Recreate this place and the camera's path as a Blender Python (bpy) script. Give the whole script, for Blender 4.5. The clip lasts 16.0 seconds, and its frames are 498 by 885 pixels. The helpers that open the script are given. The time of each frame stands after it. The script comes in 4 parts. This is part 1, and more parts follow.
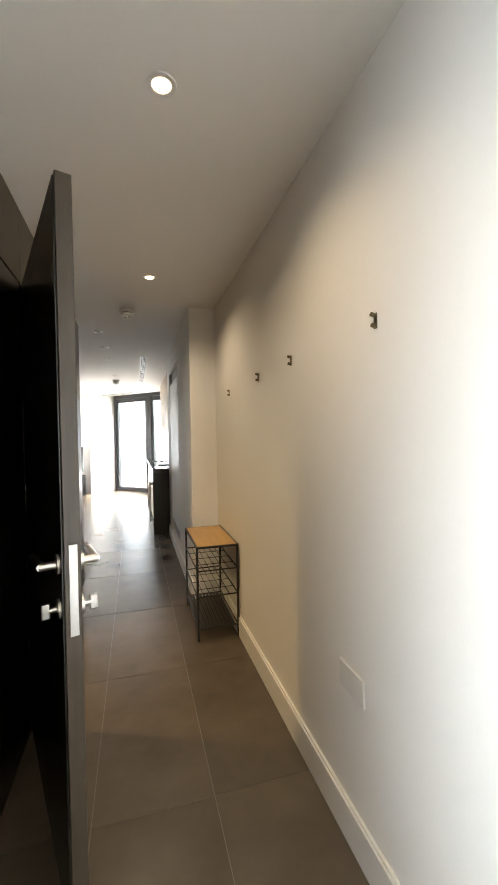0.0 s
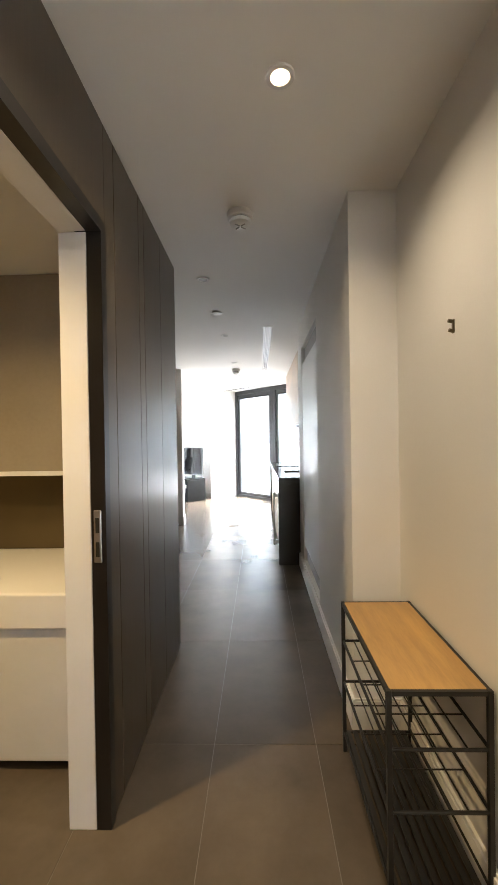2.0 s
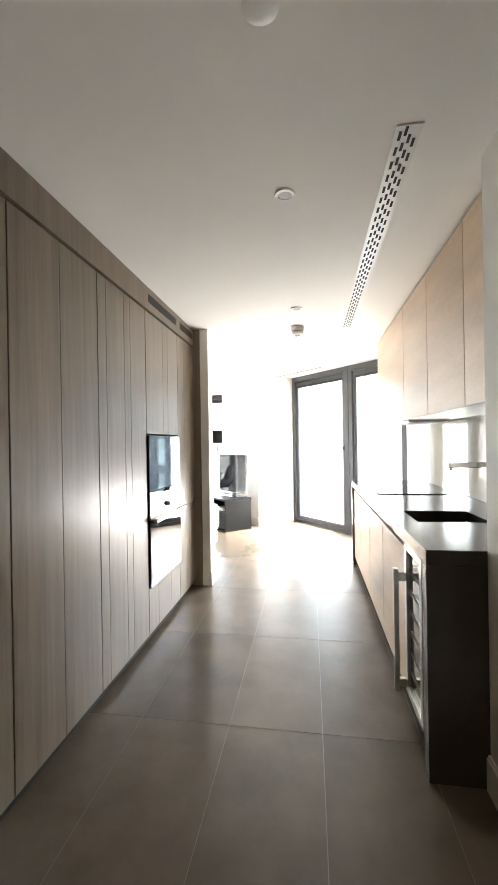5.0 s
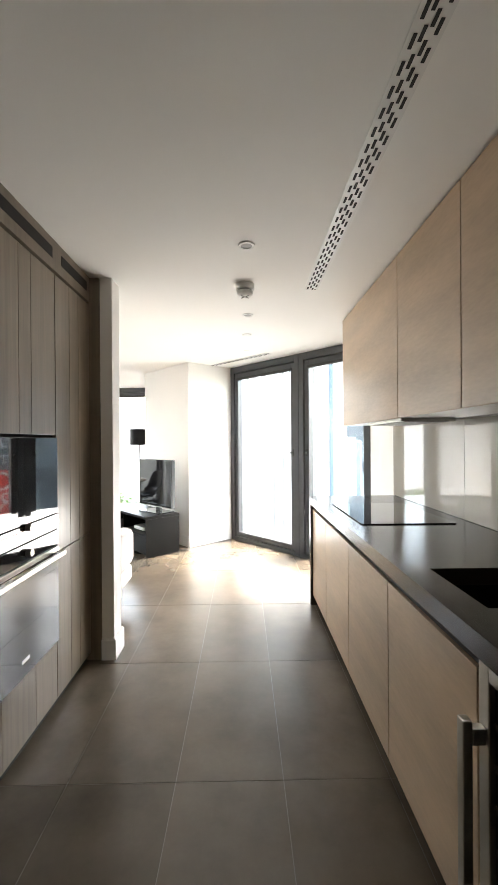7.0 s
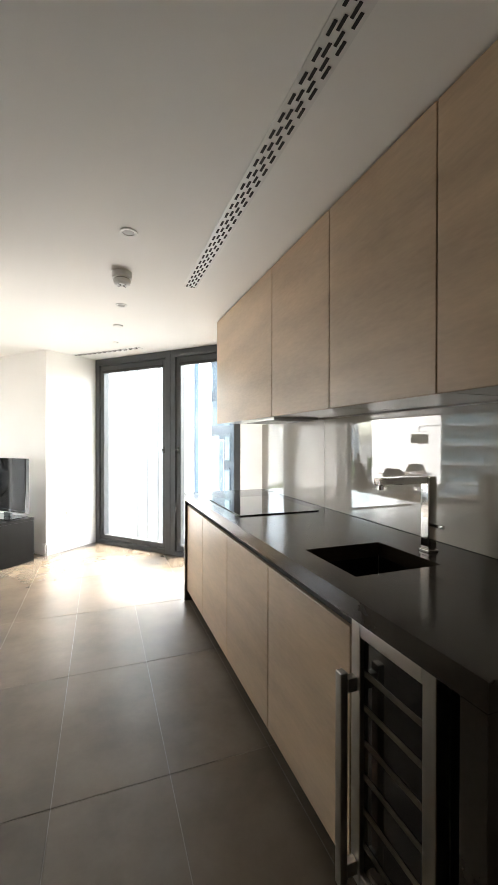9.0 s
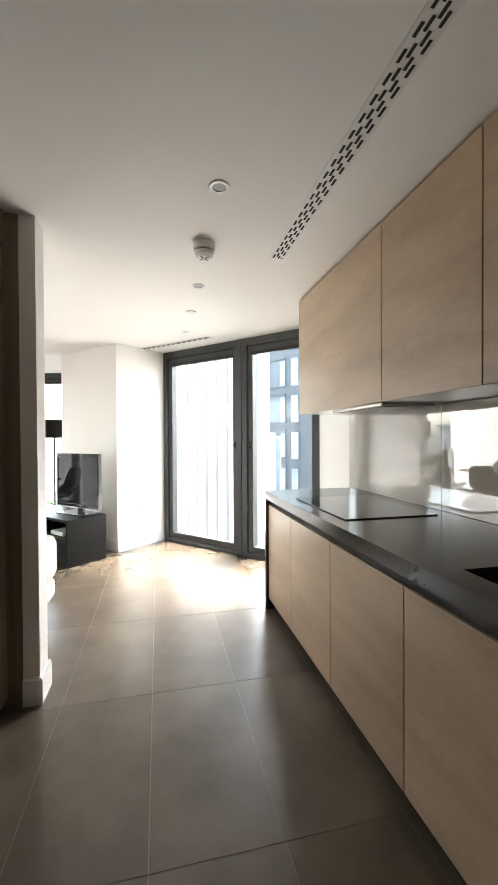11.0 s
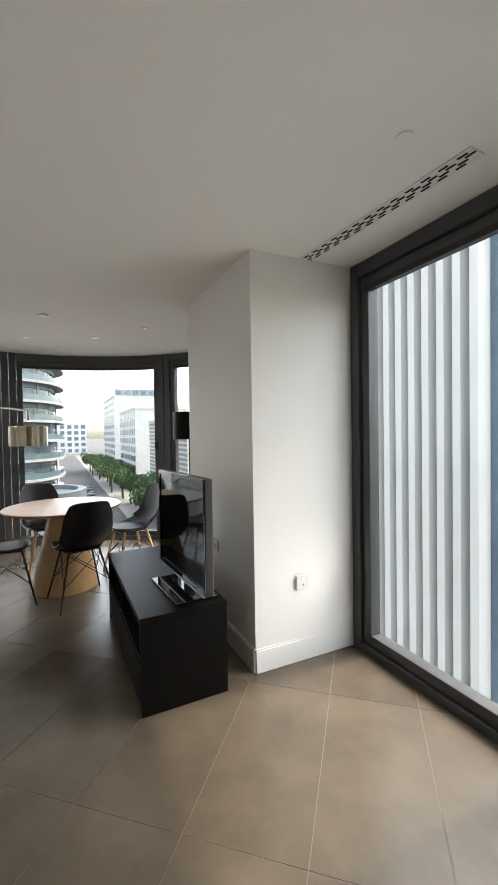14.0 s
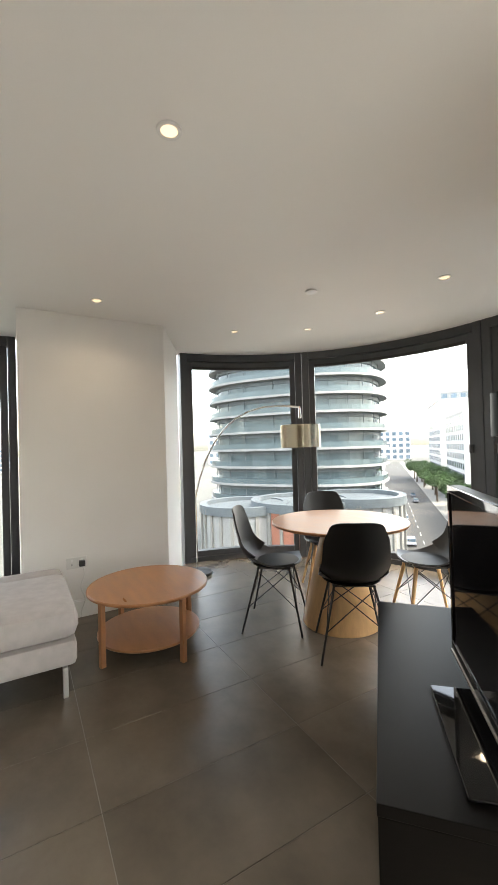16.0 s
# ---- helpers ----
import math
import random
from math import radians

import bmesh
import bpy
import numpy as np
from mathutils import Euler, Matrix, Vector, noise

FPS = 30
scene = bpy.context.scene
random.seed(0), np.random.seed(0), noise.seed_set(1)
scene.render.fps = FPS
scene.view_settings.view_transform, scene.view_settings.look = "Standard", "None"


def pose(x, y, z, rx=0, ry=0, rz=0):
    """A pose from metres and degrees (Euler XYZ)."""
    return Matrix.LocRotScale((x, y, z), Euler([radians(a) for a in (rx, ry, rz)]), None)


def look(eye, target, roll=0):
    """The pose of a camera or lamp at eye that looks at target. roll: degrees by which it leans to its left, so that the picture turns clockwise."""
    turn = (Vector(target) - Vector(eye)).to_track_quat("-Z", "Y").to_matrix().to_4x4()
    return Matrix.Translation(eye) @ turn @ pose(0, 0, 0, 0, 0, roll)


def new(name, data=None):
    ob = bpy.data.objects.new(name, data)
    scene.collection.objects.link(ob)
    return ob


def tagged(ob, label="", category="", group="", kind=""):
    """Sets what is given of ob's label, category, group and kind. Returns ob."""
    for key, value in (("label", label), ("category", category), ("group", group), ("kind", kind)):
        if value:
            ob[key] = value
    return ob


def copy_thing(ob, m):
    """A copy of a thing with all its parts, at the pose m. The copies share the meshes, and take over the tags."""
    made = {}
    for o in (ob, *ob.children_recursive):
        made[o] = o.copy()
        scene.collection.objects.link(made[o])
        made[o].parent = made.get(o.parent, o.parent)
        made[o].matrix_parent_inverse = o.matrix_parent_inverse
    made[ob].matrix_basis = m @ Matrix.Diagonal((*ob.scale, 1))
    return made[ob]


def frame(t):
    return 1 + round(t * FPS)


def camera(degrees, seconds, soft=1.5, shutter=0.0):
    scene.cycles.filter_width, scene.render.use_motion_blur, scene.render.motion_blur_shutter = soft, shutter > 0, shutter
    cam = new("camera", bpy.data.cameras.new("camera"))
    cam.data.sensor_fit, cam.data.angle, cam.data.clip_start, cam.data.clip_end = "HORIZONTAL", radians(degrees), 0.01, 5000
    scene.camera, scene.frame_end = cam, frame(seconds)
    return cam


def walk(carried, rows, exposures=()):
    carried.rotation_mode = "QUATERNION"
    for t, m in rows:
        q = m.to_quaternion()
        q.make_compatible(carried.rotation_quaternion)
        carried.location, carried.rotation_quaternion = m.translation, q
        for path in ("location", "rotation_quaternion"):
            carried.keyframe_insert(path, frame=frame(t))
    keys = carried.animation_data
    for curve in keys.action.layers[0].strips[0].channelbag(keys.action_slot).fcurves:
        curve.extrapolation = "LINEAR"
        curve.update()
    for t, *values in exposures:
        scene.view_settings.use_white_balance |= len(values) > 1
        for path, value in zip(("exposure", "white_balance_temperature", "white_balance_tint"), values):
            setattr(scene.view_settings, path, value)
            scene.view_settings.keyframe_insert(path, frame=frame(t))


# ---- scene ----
cam = camera(64.1, 16.0)
EXPOSURES = [(0, 5.3, 6900, 10), (1.5, 5.6, 6500, 10), (2.4, 5.6, 6300, 10), (3.4, 6.15, 6200, 10), (4.5, 6.1, 6700, 10), (7, 4.8, 7000, 10), (8, 4.7, 7000, 10), (10.5, 4.7, 7000, 10), (11.2, 4.4, 7000, 10), (12.2, 3.6, 6950, 10), (13.5, 2.8, 6950, 10), (14.2, 2.7, 7050, 10), (15.3, 3.25, 7400, 10), (16, 3.3, 7400, 10)]
PATH = [
    (0, (0.163, -0.639, 1.345), (0.715, 1.284, 1.309), -1.0),
    (0.5, (0.215, -0.33, 1.344), (0.436, 1.657, 1.311), -1.5),
    (1, (0.26, 0.021, 1.334), (0.264, 2.02, 1.305), -1.5),
    (1.5, (0.245, 0.432, 1.318), (0.203, 2.431, 1.293), -1.2),
    (2, (0.199, 0.862, 1.303), (0.149, 2.862, 1.287), -0.9),
    (2.5, (0.168, 1.291, 1.301), (0.11, 3.29, 1.292), -0.9),
    (3, (0.19, 1.708, 1.288), (0.129, 3.707, 1.29), -0.8),
    (3.5, (0.177, 2.121, 1.272), (0.093, 4.12, 1.283), -0.7),
    (4, (0.106, 2.495, 1.261), (-0.032, 4.49, 1.284), -0.6),
    (4.2, (0.076, 2.651, 1.283), (-0.126, 4.64, 1.293), -0.6),
    (6.3, (-0.174, 4.26, 1.359), (-0.51, 6.231, 1.355), -1.0),
    (6.5, (-0.176, 4.345, 1.366), (-0.415, 6.33, 1.36), -0.6),
    (7, (-0.166, 4.437, 1.364), (-0.135, 6.436, 1.36), -0.4),
    (7.5, (-0.162, 4.457, 1.356), (0.159, 6.431, 1.351), -0.2),
    (8, (-0.178, 4.441, 1.342), (0.406, 6.354, 1.341), 0.0),
    (8.2, (-0.184, 4.429, 1.343), (0.494, 6.311, 1.346), 0.4),
    (10.5, (-0.451, 4.442, 1.347), (0.255, 6.313, 1.321), 0.0),
    (11, (-0.405, 4.816, 1.311), (0.04, 6.766, 1.287), -0.3),
    (11.5, (-0.323, 5.226, 1.315), (-0.091, 7.213, 1.297), -0.4),
    (12, (-0.244, 5.7, 1.323), (-0.142, 7.697, 1.3), -0.6),
    (12.5, (-0.195, 6.14, 1.336), (-0.164, 8.14, 1.312), -0.6),
    (13, (-0.174, 6.57, 1.343), (-0.252, 8.568, 1.317), -0.7),
    (13.5, (-0.196, 7.021, 1.368), (-0.486, 9.0, 1.322), -0.8),
    (14, (-0.273, 7.434, 1.369), (-0.818, 9.358, 1.324), -0.9),
    (14.5, (-0.385, 7.782, 1.344), (-1.238, 9.591, 1.311), -0.9),
    (15, (-0.481, 8.066, 1.327), (-1.65, 9.689, 1.31), -1.2),
    (15.5, (-0.564, 8.271, 1.313), (-2.04, 9.62, 1.312), -1.4),
    (16, (-0.645, 8.417, 1.303), (-2.38, 9.411, 1.326), -1.6),
]
walk(cam, [(t, look(eye, target, roll)) for t, eye, target, roll in PATH], EXPOSURES)

# ---- world, sun, exposure ----
world = bpy.data.worlds.new("sky_world")
scene.world = world
world.use_nodes = True
wn = world.node_tree.nodes
sky = wn.new("ShaderNodeTexSky")
sky.sky_type = "NISHITA"
sky.sun_disc = False
SUN_AZ, SUN_EL = radians(38), radians(58)  # azimuth of the sun from +x, and its height
sky.sun_elevation = SUN_EL
sky.sun_rotation = radians(90) - SUN_AZ
sky.dust_density = 3.0
haze = wn.new("ShaderNodeHueSaturation")
haze.inputs["Saturation"].default_value = 0.6
world.node_tree.links.new(sky.outputs[0], haze.inputs["Color"])
world.node_tree.links.new(haze.outputs[0], wn["Background"].inputs[0])
wn["Background"].inputs[1].default_value = 0.15
sun = new("sun", bpy.data.lights.new("sun", "SUN"))
sun.data.energy = 0.4
sun.data.angle = radians(3)
sun.data.color = (1.0, 0.94, 0.85)
sun.matrix_world = look((30 * math.cos(SUN_AZ) * math.cos(SUN_EL), 30 * math.sin(SUN_AZ) * math.cos(SUN_EL), 30 * math.sin(SUN_EL)), (0, 0, 0))



def opening_light(name, eye, target, wide, high, watts, color, spread):
    """An area lamp that stands in for daylight through one opening."""
    o = new(name, bpy.data.lights.new(name, "AREA"))
    o.data.shape, o.data.size, o.data.size_y = "RECTANGLE", wide, high
    o.data.energy, o.data.color, o.data.spread = watts, color, radians(spread)
    o.matrix_world = look(eye, target)
    return o


# Fill on top of the sky: sill strip tilted up to brighten the ceiling.
opening_light("kitchen_sill_fill", (0.36, 9.16, 0.36), (-0.38, 8.491, 0.86), 2.0, 0.45, 1.25, (0.97, 0.98, 1.0), 140)
# Added fill, aimed from the bay to brighten the kitchen wall cabinets.
opening_light("bay_cabinet_fill", (-3.80, 11.42, 1.25), (0.69, 6.2, 1.25), 1.4, 2.0, 0.7, (0.97, 0.98, 1.0), 90)
opening_light("side_room_daylight", (-0.42, -1.10, 1.05), (0.58, -0.85, 1.05), 0.82, 1.9, 0.9, (0.80, 0.90, 1.0), 90)

# ---- materials ----


def material(name, color, rough=0.5, metal=0.0, vary=0.15, scale=6.0, bump=0.05, fine=60.0, spec=0.5, stretch=(1, 1, 1), per_object=0.0, color2=None, coat=0.0, plain=False, detail=2.0):
    m = bpy.data.materials.new(name)
    m.use_nodes = True
    n, l = m.node_tree.nodes, m.node_tree.links
    b = n["Principled BSDF"]
    tc = n.new("ShaderNodeTexCoord")
    mp = n.new("ShaderNodeMapping")
    mp.inputs["Scale"].default_value = stretch
    mp.inputs["Location"].default_value = (3.37, 7.71, 5.43)
    geo = n.new("ShaderNodeNewGeometry")
    l.new(geo.outputs["Position"], mp.inputs["Vector"])
    big = n.new("ShaderNodeTexNoise")
    big.inputs["Scale"].default_value = scale
    big.inputs["Detail"].default_value = detail
    big.inputs["Roughness"].default_value = 0.62 if detail > 3 else 0.5
    small = n.new("ShaderNodeTexNoise")
    small.inputs["Scale"].default_value = fine
    small.inputs["Detail"].default_value = 2.0
    l.new(mp.outputs[0], big.inputs["Vector"])
    l.new(mp.outputs[0], small.inputs["Vector"])
    mixf = n.new("ShaderNodeMath")
    mixf.operation = "MULTIPLY_ADD"
    l.new(small.outputs["Fac"], mixf.inputs[0])
    mixf.inputs[1].default_value = 0.35
    l.new(big.outputs["Fac"], mixf.inputs[2])
    ramp = n.new("ShaderNodeMapRange")
    ramp.inputs["From Min"].default_value = 0.4
    ramp.inputs["From Max"].default_value = 0.95
    l.new(mixf.outputs[0], ramp.inputs["Value"])
    mix = n.new("ShaderNodeMix")
    mix.data_type = "RGBA"
    c2 = color2 or tuple(c * (1 + vary) for c in color)
    c1 = color if color2 else tuple(c * (1 - vary) for c in color)
    mix.inputs["A"].default_value = (*c1, 1)
    mix.inputs["B"].default_value = (*[min(c, 0.95) for c in c2], 1)
    l.new(ramp.outputs[0], mix.inputs["Factor"])
    out = mix.outputs["Result"]
    if per_object:
        oi = n.new("ShaderNodeObjectInfo")
        mr = n.new("ShaderNodeMapRange")
        mr.inputs["To Min"].default_value = 1 - per_object
        mr.inputs["To Max"].default_value = 1 + per_object
        l.new(oi.outputs["Random"], mr.inputs["Value"])
        hsv = n.new("ShaderNodeHueSaturation")
        l.new(mr.outputs[0], hsv.inputs["Value"])
        l.new(out, hsv.inputs["Color"])
        out = hsv.outputs[0]
    l.new(out, b.inputs["Base Color"])
    rr = n.new("ShaderNodeMapRange")
    rr.inputs["To Min"].default_value = max(rough - 0.06, 0.02) if rough > 0.05 else rough
    rr.inputs["To Max"].default_value = min(rough + 0.08, 1) if rough > 0.05 else rough
    l.new(big.outputs["Fac"], rr.inputs["Value"])
    l.new(rr.outputs[0], b.inputs["Roughness"])
    b.inputs["Metallic"].default_value = metal
    b.inputs["Specular IOR Level"].default_value = spec
    b.inputs["Coat Weight"].default_value = coat
    if plain:
        l.remove(b.inputs["Roughness"].links[0])
        b.inputs["Roughness"].default_value = rough
        l.new(big.outputs["Fac"], mix.inputs["Factor"])
    if bump and not plain:
        bp = n.new("ShaderNodeBump")
        bp.inputs["Strength"].default_value = bump
        bp.inputs["Distance"].default_value = 0.004
        l.new(mixf.outputs[0], bp.inputs["Height"])
        l.new(bp.outputs[0], b.inputs["Normal"])
    return m


def glow(name, color, strength):
    m = bpy.data.materials.new(name)
    m.use_nodes = True
    b = m.node_tree.nodes["Principled BSDF"]
    b.inputs["Base Color"].default_value = (0.8, 0.8, 0.8, 1)
    b.inputs["Emission Color"].default_value = (*color, 1)
    b.inputs["Emission Strength"].default_value = strength
    return m


def clear_glass(name, tint=(0.96, 0.985, 0.98)):
    """Thin window glass: mostly clear, with a Fresnel gloss."""
    m = bpy.data.materials.new(name)
    m.use_nodes = True
    n, l = m.node_tree.nodes, m.node_tree.links
    n.remove(n["Principled BSDF"])
    t = n.new("ShaderNodeBsdfTransparent")
    t.inputs[0].default_value = (*tint, 1)
    g = n.new("ShaderNodeBsdfGlossy")
    g.inputs["Roughness"].default_value = 0.01
    lw = n.new("ShaderNodeLayerWeight")
    lw.inputs[0].default_value = 0.5
    pw = n.new("ShaderNodeMath")
    pw.operation = "POWER"
    l.new(lw.outputs["Facing"], pw.inputs[0])
    pw.inputs[1].default_value = 4.0
    f = n.new("ShaderNodeMath")
    f.operation = "MULTIPLY_ADD"
    l.new(pw.outputs[0], f.inputs[0])
    f.inputs[1].default_value = 0.55
    f.inputs[2].default_value = 0.025
    mx = n.new("ShaderNodeMixShader")
    l.new(f.outputs[0], mx.inputs[0])
    l.new(t.outputs[0], mx.inputs[1])
    l.new(g.outputs[0], mx.inputs[2])
    l.new(mx.outputs[0], n["Material Output"].inputs[0])
    return m


M_WHITE = material("white_paint", (0.84, 0.82, 0.785), 0.6, vary=0.03, scale=1.5, bump=0.03, fine=180)
M_CEIL = material("ceiling_paint", (0.84, 0.825, 0.79), 0.8, vary=0.02, scale=1.0, bump=0.02, fine=200)
M_TRIM = material("satin_white_trim", (0.83, 0.82, 0.80), 0.35, vary=0.02, bump=0.01)
M_TILE = material("grey_porcelain_tile", (0.050, 0.040, 0.030), 0.27, vary=0.3, scale=3.2, bump=0.04, fine=26, per_object=0.15, color2=(0.178, 0.144, 0.108), plain=True, detail=7.0)
M_GROUT = material("grout", (0.16, 0.14, 0.115), 0.85, vary=0.1)
M_DARKWOOD = material("dark_stained_veneer", (0.080, 0.062, 0.043), 0.33, vary=0.25, scale=7, fine=50, stretch=(6, 6, 0.25), bump=0.04, per_object=0.06)
M_GREYWOOD = material("taupe_veneer", (0.20, 0.160, 0.118), 0.32, vary=0.22, scale=6, fine=40, stretch=(5, 5, 0.2), bump=0.04, per_object=0.05)
M_OAKPALE = material("pale_oak_veneer", (0.50, 0.365, 0.245), 0.38, vary=0.2, scale=3.0, fine=34, stretch=(1, 0.5, 2.2), bump=0.04, per_object=0.05)
M_OAK = material("golden_oak", (0.50, 0.30, 0.105), 0.38, vary=0.2, scale=5, fine=40, stretch=(5, 0.6, 1), bump=0.05)
M_TABLE = material("warm_beech", (0.41, 0.185, 0.078), 0.3, vary=0.14, scale=4, fine=40, stretch=(1, 5, 1), bump=0.03)
M_CONE = material("ash_wood", (0.56, 0.35, 0.17), 0.42, vary=0.12, scale=6, fine=40, stretch=(5, 5, 0.4), bump=0.03)
M_BLACKDOOR = material("black_lacquer", (0.012, 0.010, 0.009), 0.28, vary=0.2, plain=True)
M_BLACKWOOD = material("black_brown_laminate", (0.005, 0.0045, 0.004), 0.42, vary=0.25, scale=8, fine=60, stretch=(1, 1, 6), spec=0.12, plain=True)
M_BLACKMETAL = material("black_powder_coat", (0.016, 0.015, 0.014), 0.42, vary=0.15, bump=0.02)
M_BLACKSHELL = material("black_plastic", (0.015, 0.015, 0.016), 0.38, vary=0.15, bump=0.02)
M_FRAME = material("anthracite_aluminium", (0.062, 0.064, 0.068), 0.42, vary=0.08, bump=0.01, metal=0.2)
M_STEEL = material("brushed_steel", (0.56, 0.54, 0.51), 0.28, metal=1.0, vary=0.05, scale=20, plain=True)
M_CHROME = material("chrome", (0.75, 0.74, 0.72), 0.08, metal=1.0, vary=0.03, bump=0)
M_BRASS = material("champagne_metal", (0.60, 0.54, 0.42), 0.25, metal=1.0, vary=0.06, plain=True)
M_BRONZE = material("dark_bronze_metal", (0.16, 0.125, 0.07), 0.3, metal=0.8, vary=0.1, plain=True)
M_WORKTOP = material("bronze_quartz_worktop", (0.034, 0.027, 0.021), 0.16, vary=0.12, scale=60, plain=True)
M_BLACKGLASS = material("black_glass", (0.008, 0.008, 0.009), 0.03, vary=0.05, bump=0, coat=0.3)
M_SPLASH = material("back_painted_glass", (0.50, 0.46, 0.40), 0.02, vary=0.02, bump=0, spec=0.8, coat=0.5)
M_SOFA = material("light_grey_woven_fabric", (0.47, 0.43, 0.41), 0.9, vary=0.1, scale=14, fine=420, bump=0.35)
M_PLASTIC = material("white_plastic", (0.74, 0.73, 0.70), 0.35, vary=0.03, bump=0)
M_GREYPLASTIC = material("grey_plastic", (0.30, 0.29, 0.27), 0.45, vary=0.05, bump=0)
M_STRIPGREY = material("pale_grey_strip", (0.46, 0.45, 0.43), 0.6, vary=0.04, bump=0.01)
# Near-black; on slot and hole pieces it stands for the shade inside them.
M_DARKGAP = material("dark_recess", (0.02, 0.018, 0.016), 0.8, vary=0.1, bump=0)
M_STONE = material("beige_bathroom_tile", (0.36, 0.31, 0.24), 0.35, vary=0.1, scale=3, bump=0.02)
M_GLASS = clear_glass("window_glass")
M_LAMP = glow("warm_lamp", (1.0, 0.72, 0.42), 0.14)
M_SCREEN = material("tv_screen", (0.006, 0.006, 0.007), 0.05, vary=0.05, bump=0)
M_CONCRETE = material("pale_concrete", (0.52, 0.51, 0.49), 0.8, vary=0.12, scale=0.6, fine=5)
M_FACGLASS = material("blue_facade_glass", (0.10, 0.145, 0.19), 0.12, vary=0.3, scale=0.3, fine=3, bump=0, per_object=0.2)
M_TOWERGLASS = material("pale_green_tower_glass", (0.075, 0.105, 0.115), 0.2, vary=0.25, scale=0.25, fine=2, bump=0, per_object=0.12)
M_TOWERSLAB = material("tower_balcony_concrete", (0.25, 0.25, 0.245), 0.8, vary=0.12, scale=0.5, fine=4)
M_TOWERBAND = material("grey_tower_panel", (0.085, 0.10, 0.11), 0.5, vary=0.2, scale=0.3, fine=3, bump=0)
M_FIN = material("white_facade_fin", (0.58, 0.555, 0.52), 0.5, vary=0.05, scale=0.5, bump=0)
M_NAVY = material("dark_blue_cladding", (0.062, 0.075, 0.088), 0.4, vary=0.3, scale=0.3, fine=4, bump=0.02)
M_DARKWIN = material("dark_office_glass", (0.085, 0.11, 0.13), 0.35, vary=0.3, scale=0.4, fine=3, bump=0, per_object=0.5)
M_PALEWIN = material("pale_reflecting_glass", (0.20, 0.25, 0.26), 0.3, vary=0.3, scale=0.5, fine=3, bump=0, per_object=0.35)
M_BRICK = material("red_brick_facade", (0.32, 0.13, 0.085), 0.85, vary=0.3, scale=0.4, fine=6)
M_RED = material("red_sign_paint", (0.5, 0.04, 0.028), 0.5, vary=0.06, bump=0)
M_ASPHALT = material("asphalt", (0.055, 0.054, 0.052), 0.9, vary=0.25, scale=0.15, fine=8)
M_PAVE = material("paving", (0.20, 0.195, 0.18), 0.85, vary=0.15, scale=0.3, fine=5)
M_GROUND = material("city_ground", (0.10, 0.10, 0.09), 0.9, vary=0.3, scale=0.03, fine=0.6)
M_LEAF = material("foliage", (0.045, 0.095, 0.025), 0.7, vary=0.45, scale=0.6, fine=6, bump=0.1, per_object=0.25)
M_BARK = material("bark", (0.09, 0.065, 0.045), 0.9, vary=0.3)
M_CAR = material("car_paint", (0.35, 0.36, 0.38), 0.25, metal=0.3, vary=0.05, bump=0, per_object=0.6)

# ---- mesh helpers ----


def box(bm, x0, x1, y0, y1, z0, z1, bev=0.0):
    m = Matrix.LocRotScale(((x0 + x1) / 2, (y0 + y1) / 2, (z0 + z1) / 2), None, (abs(x1 - x0), abs(y1 - y0), abs(z1 - z0)))
    r = bmesh.ops.create_cube(bm, size=1.0, matrix=m)
    if bev:
        edges = list({e for v in r["verts"] for e in v.link_edges})
        bmesh.ops.bevel(bm, geom=edges, offset=bev, segments=2, affect="EDGES", profile=0.5)
    return bm


def cube(x0, x1, y0, y1, z0, z1, bev=0.0):
    return box(bmesh.new(), x0, x1, y0, y1, z0, z1, bev)


def cone(bm, x, y, z0, z1, r0, r1, seg=32):
    bmesh.ops.create_cone(bm, cap_ends=True, segments=seg, radius1=r0, radius2=r1, depth=z1 - z0, matrix=Matrix.Translation((x, y, (z0 + z1) / 2)))
    return bm


def rod(bm, a, b, r, r2=None, seg=10):
    a, b = Vector(a), Vector(b)
    d = b - a
    m = Matrix.Translation((a + b) / 2) @ d.to_track_quat("Z", "Y").to_matrix().to_4x4()
    bmesh.ops.create_cone(bm, cap_ends=True, segments=seg, radius1=r, radius2=r if r2 is None else r2, depth=d.length, matrix=m)
    return bm


def prism(pts, z0, z1):
    bm = bmesh.new()
    lo = [bm.verts.new((x, y, z0)) for x, y in pts]
    hi = [bm.verts.new((x, y, z1)) for x, y in pts]
    bm.faces.new(lo[::-1])
    bm.faces.new(hi)
    for i in range(len(pts)):
        j = (i + 1) % len(pts)
        bm.faces.new((lo[i], lo[j], hi[j], hi[i]))
    bmesh.ops.recalc_face_normals(bm, faces=bm.faces)
    return bm


def lathe(profile, seg=40, x=0, y=0):
    """A solid turned from (radius, height) pairs."""
    bm = bmesh.new()
    rings = []
    for r, z in profile:
        rings.append([bm.verts.new((x + r * math.cos(2 * math.pi * k / seg), y + r * math.sin(2 * math.pi * k / seg), z)) for k in range(seg)])
    for a, b in zip(rings, rings[1:]):
        for k in range(seg):
            bm.faces.new((a[k], a[(k + 1) % seg], b[(k + 1) % seg], b[k]))
    bm.faces.new(rings[0][::-1])
    bm.faces.new(rings[-1])
    bmesh.ops.recalc_face_normals(bm, faces=bm.faces)
    return bm


